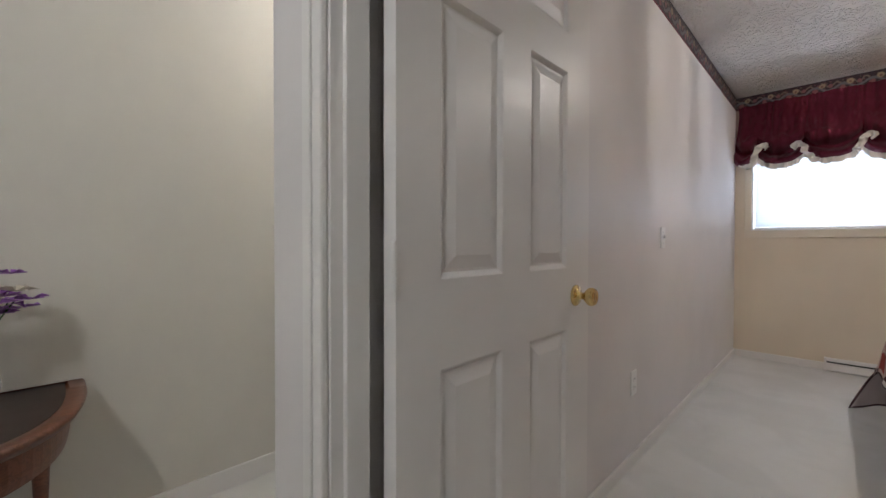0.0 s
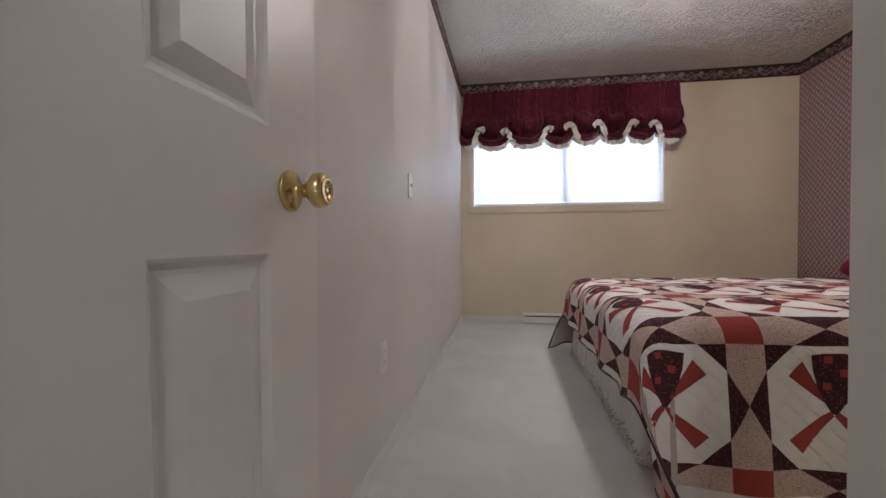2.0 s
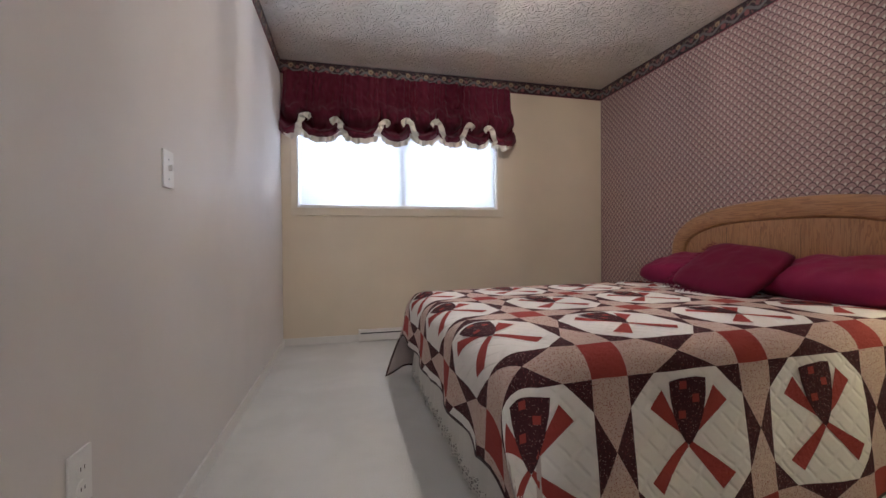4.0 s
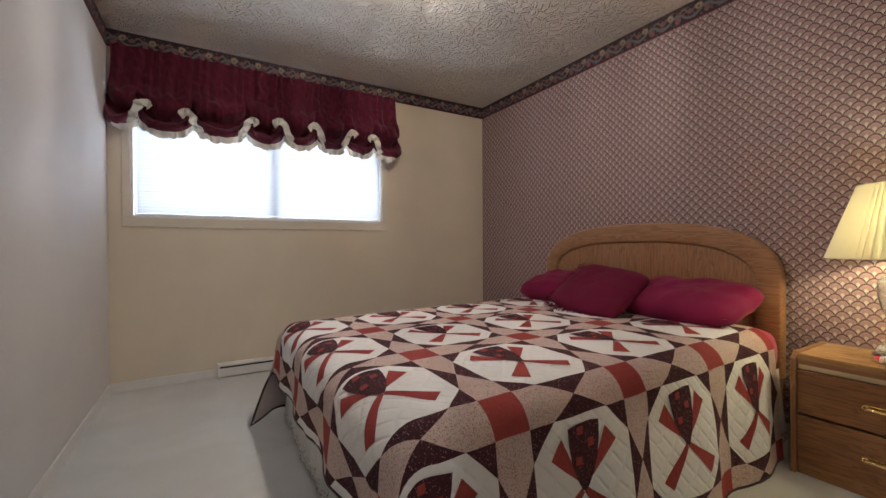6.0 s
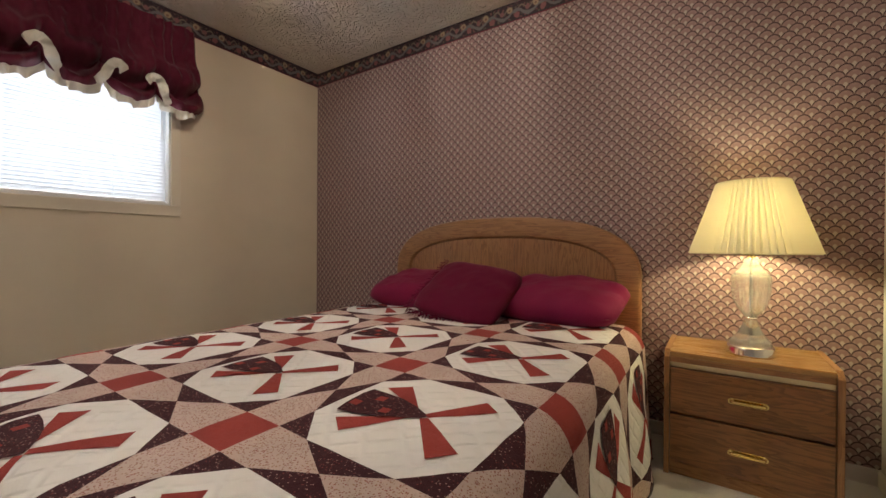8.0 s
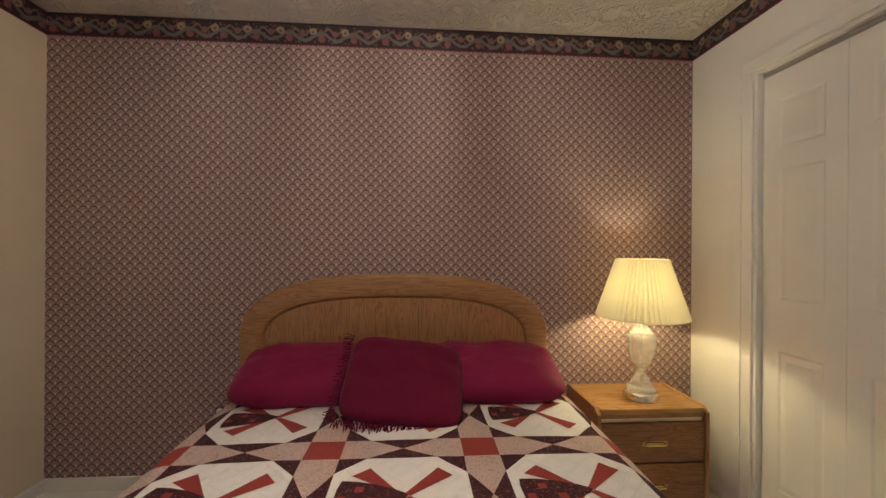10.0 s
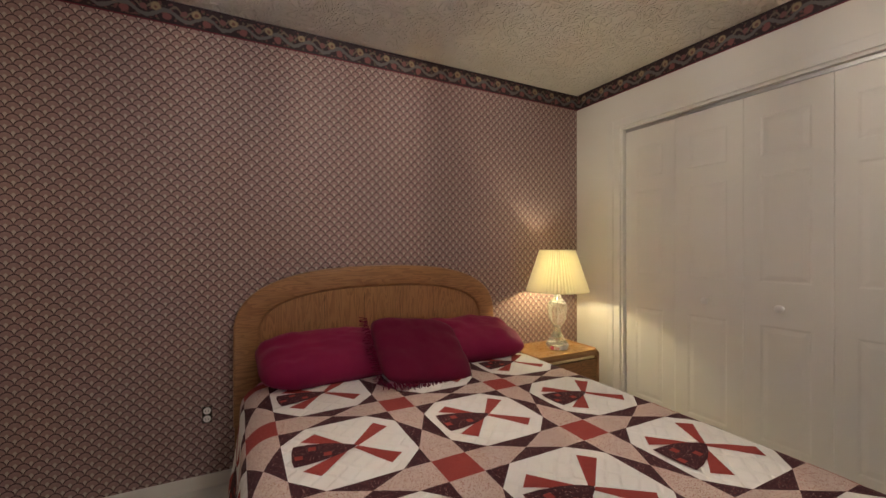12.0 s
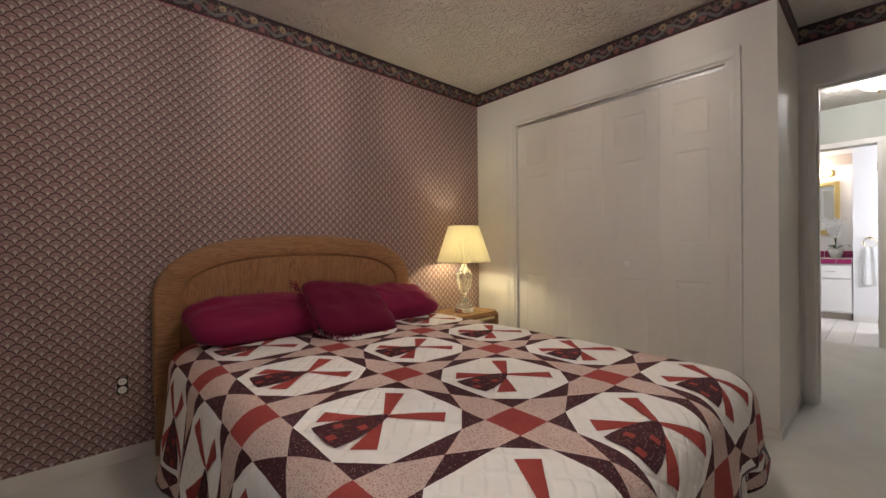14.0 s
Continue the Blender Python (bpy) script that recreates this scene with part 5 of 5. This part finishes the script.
def bathroom():
    b = bmesh.new()
    box(b, (-0.7, YV - 0.1, -0.12), (2.2, YB, -0.008))
    fl = structure("bath_floor", b, GROUT, "pale tiled bathroom floor", "floor")
    b = bmesh.new()
    box(b, (-0.7, YV - 0.1, HT), (2.2, YB, HT + 0.1))
    structure("bath_ceiling", b, BATH, "white bathroom ceiling", "ceiling")
    b = bmesh.new()
    box(b, (-0.7, YV - 0.1, 0), (2.2, YV, HT))
    box(b, (-0.7, YV, 0), (0.855, -8.30, HT))
    structure("wall_bath_south", b, BATH, "pale lilac white bathroom wall with a return", "wall")
    b = bmesh.new()
    box(b, (2.1, YV, 0), (2.2, YB - 0.11, HT))
    structure("wall_bath_east", b, BATH, "plain white bathroom wall", "wall")
    # the opening is added out of view to let the daylight fill in
    b = bmesh.new()
    for lo, hi in (((-0.7, -8.30, 0), (-0.6, YB - 0.11, 1.0)), ((-0.7, -8.30, 2.0), (-0.6, YB - 0.11, HT)), ((-0.7, -8.30, 1.0), (-0.6, -8.05, 2.0)), ((-0.7, -7.05, 1.0), (-0.6, YB - 0.11, 2.0))):
        box(b, lo, hi)
    structure("wall_bath_west", b, BATH, "white bathroom wall with an added opening for the fill light", "wall")
    b = bmesh.new()
    box(b, (0.86, YV, 2.16), (2.1, YV + 0.004, 2.32))
    structure("bath_border", b, ROSE_BORDER, "pale rose patterned paper border", "trim")
    structure("baseboard", moulding((-0.6, -8.30, 0), (0.855, -8.288, 0.08), 0.004), TRIM, "white bathroom baseboard", "baseboard")
    tile = meshed("tile", rbox((-0.0985, -0.0985, -0.008), (0.0985, 0.0985, 0.0), 0.002, 1), TILE)
    for i in range(8):
        for j in range(9):
            o = new("tile", tile)
            o.parent = fl
            o.location = (0.1 + i * 0.202, -6.66 - j * 0.202, 0.0)
    f = tagged(new("door_frame_3"), "white bathroom door frame with brass hinges", "door frame", kind="structure")
    for lo, hi in (((BX0, YB - 0.11, 0), (BX0 + 0.02, YB, 2.02)), ((BX1 - 0.02, YB - 0.11, 0), (BX1, YB, 2.02)), ((BX0, YB - 0.11, 2.02), (BX1, YB, 2.04))):
        part("jamb", moulding(lo, hi, 0.002), TRIM, f)
    casing_set(f, BX0 + 0.02, BX1 - 0.02, 2.02, YB, 1)
    for z in (0.22, 1.80):
        part("hinge", rbox((BX0 + 0.02, YB - 0.085, z - 0.045), (BX0 + 0.024, YB - 0.05, z + 0.045), 0.001), BRASS, f, "brass butt hinge")
    d = tagged(new("door_3"), "white bathroom door opened inward", "door", kind="structure")
    part("leaf", rbox((BX0 - 0.02, YB - 0.86, 0.01), (BX0 + 0.015, YB - 0.112, 2.01), 0.003), TRIM, d)
    # vanity
    x0, x1, yf, top = 0.862, 2.09, -8.30, 0.755
    v = thing("vanity_cabinet", "white bathroom vanity cabinet under a plum tiled top", "cabinet", base=(x0, yf, 0))
    part("body", rbox((0, YV - yf, 0.09), (x1 - x0, -0.02, top), 0.003), CABINET, v)
    part("toe_kick", rbox((0.01, YV - yf, 0), (x1 - x0, -0.07, 0.09), 0.002), TOE, v, "grey-beige toe kick")
    for k in range(3):
        xa = 0.01 + k * 0.405
        part("drawer_front", rbox((xa, -0.02, 0.56), (xa + 0.395, 0.0, 0.735), 0.004), CABINET, v)
        dr = part("door", rbox((xa, -0.02, 0.11), (xa + 0.395, 0.0, 0.55), 0.004), CABINET, v)
        h = tube([(xa + 0.15, 0.0, 0.65), (xa + 0.155, 0.018, 0.65), (xa + 0.245, 0.018, 0.65), (xa + 0.25, 0.0, 0.65)], 0.004, 8)
        part("handle", h, CHROME, v, "", True)
    c = thing("tiled_counter", "plum glazed tile counter with pale joints", "countertop", base=(x0, yf, top))
    part("slab", rbox((0.0, YV - yf, 0.0), (x1 - x0, 0.010, 0.072), 0.003), GROUT, c)
    edge = meshed("edge_tile", rbox((0, 0, 0), (0.148, 0.006, 0.064), 0.003, 2), PLUM)
    back = meshed("back_tile", rbox((0, 0, 0), (0.148, 0.008, 0.095), 0.003, 2), PLUM)
    for k in range(8):
        for me, at in ((edge, (0.003 + k * 0.153, 0.011, 0.004)), (back, (0.003 + k * 0.153, YV - yf + 0.001, 0.074))):
            o = new("tile", me)
            o.parent = c
            o.location = at
    m = thing("wall_mirror", "mirror in a wide gilt frame over the vanity", "mirror", base=(1.42, YV, 1.55))
    b = bmesh.new()
    box(b, (-0.36, 0.001, -0.32), (0.36, 0.012, 0.32))
    part("glass", b, MIRROR, m)
    for lo, hi in (((-0.42, 0, -0.39), (0.42, 0.028, -0.32)), ((-0.42, 0, 0.32), (0.42, 0.028, 0.39)), ((-0.42, 0, -0.32), (-0.36, 0.028, 0.32)), ((0.36, 0, -0.32), (0.42, 0.028, 0.32))):
        part("frame", rbox(lo, hi, 0.008), GILT, m)
    l = thing("vanity_light", "brass bar light with lit globes over the mirror", "wall light", base=(1.40, YV, 2.06))
    part("bar", rbox((-0.35, 0, -0.045), (0.35, 0.03, 0.045), 0.008), BRASS, l)
    for x in (-0.27, 0.0, 0.27):
        g = part("globe", lathe([(0.0001, -0.05), (0.03, -0.042), (0.048, -0.015), (0.05, 0.0), (0.048, 0.015), (0.03, 0.042), (0.0001, 0.05)], 20, (x, 0.085, 0)), GLOBE, l, "lit frosted globe", True)
        g.visible_shadow = False
    t = thing("hand_towel", "white towel hanging from a brass ring", "towel", base=(0.70, -8.30, 1.04))
    part("ring", tube([(0.06 * math.cos(6.283 * k / 24), 0.03, 0.06 * math.sin(6.283 * k / 24)) for k in range(24)], 0.004, 6, True), BRASS, t, "brass towel ring")
    part("peg", rbox((-0.012, 0, 0.05), (0.012, 0.034, 0.074), 0.004), BRASS, t)
    part("cloth", grid(16, 16, lambda s, q: Vector(((s - 0.5) * (0.09 + 0.05 * q), 0.034 + 0.005 * math.sin(s * 9 + q), -0.05 - 0.50 * q))), TOWEL, t, "", True)
    o = thing("orchid_pot", "white orchid in a small grey pot on the vanity", "plant", base=(1.03, -8.55, top + 0.072))
    o.scale = (1.45, 1.45, 1.45)
    part("pot", lathe([(0.035, 0), (0.05, 0.05), (0.055, 0.09), (0.048, 0.09), (0.0001, 0.07)], 24), CHINA, o, "", True)
    rnd = random.Random(12)
    for k in range(3):
        w = 0.6 - 0.5 * k
        path = [Vector((0.12 * w * q * q, 0.02 * k, 0.07 + 0.36 * q - 0.07 * q * q)) for q in [i / 8 for i in range(9)]]
        part("stem", tube(path, 0.003, 6), LEAF, o)
        for i in range(4, 9):
            bm = bmesh.new()
            for n in range(5):
                a = 6.283 * n / 5 + rnd.random()
                d, e = Vector((math.cos(a), 0.2, math.sin(a))), Vector((-math.sin(a), 0, math.cos(a)))
                vs = [bm.verts.new(path[i] + p) for p in (Vector((0, 0, 0)), d * 0.022 + e * 0.018, d * 0.042, d * 0.022 - e * 0.018)]
                bm.faces.new(vs)
            part("bloom", bm, TOWEL, o, "white orchid bloom")
    for k in range(5):
        w = 6.283 * k / 5
        part("leaf", grid(6, 2, lambda s, q: Vector((math.cos(w) * 0.13 * s - math.sin(w) * 0.03 * (q - 0.5) * math.sin(3.14 * s), math.sin(w) * 0.13 * s + math.cos(w) * 0.03 * (q - 0.5) * math.sin(3.14 * s), 0.08 + 0.05 * math.sin(2.6 * s)))), LEAF, o, "", True)


bathroom()
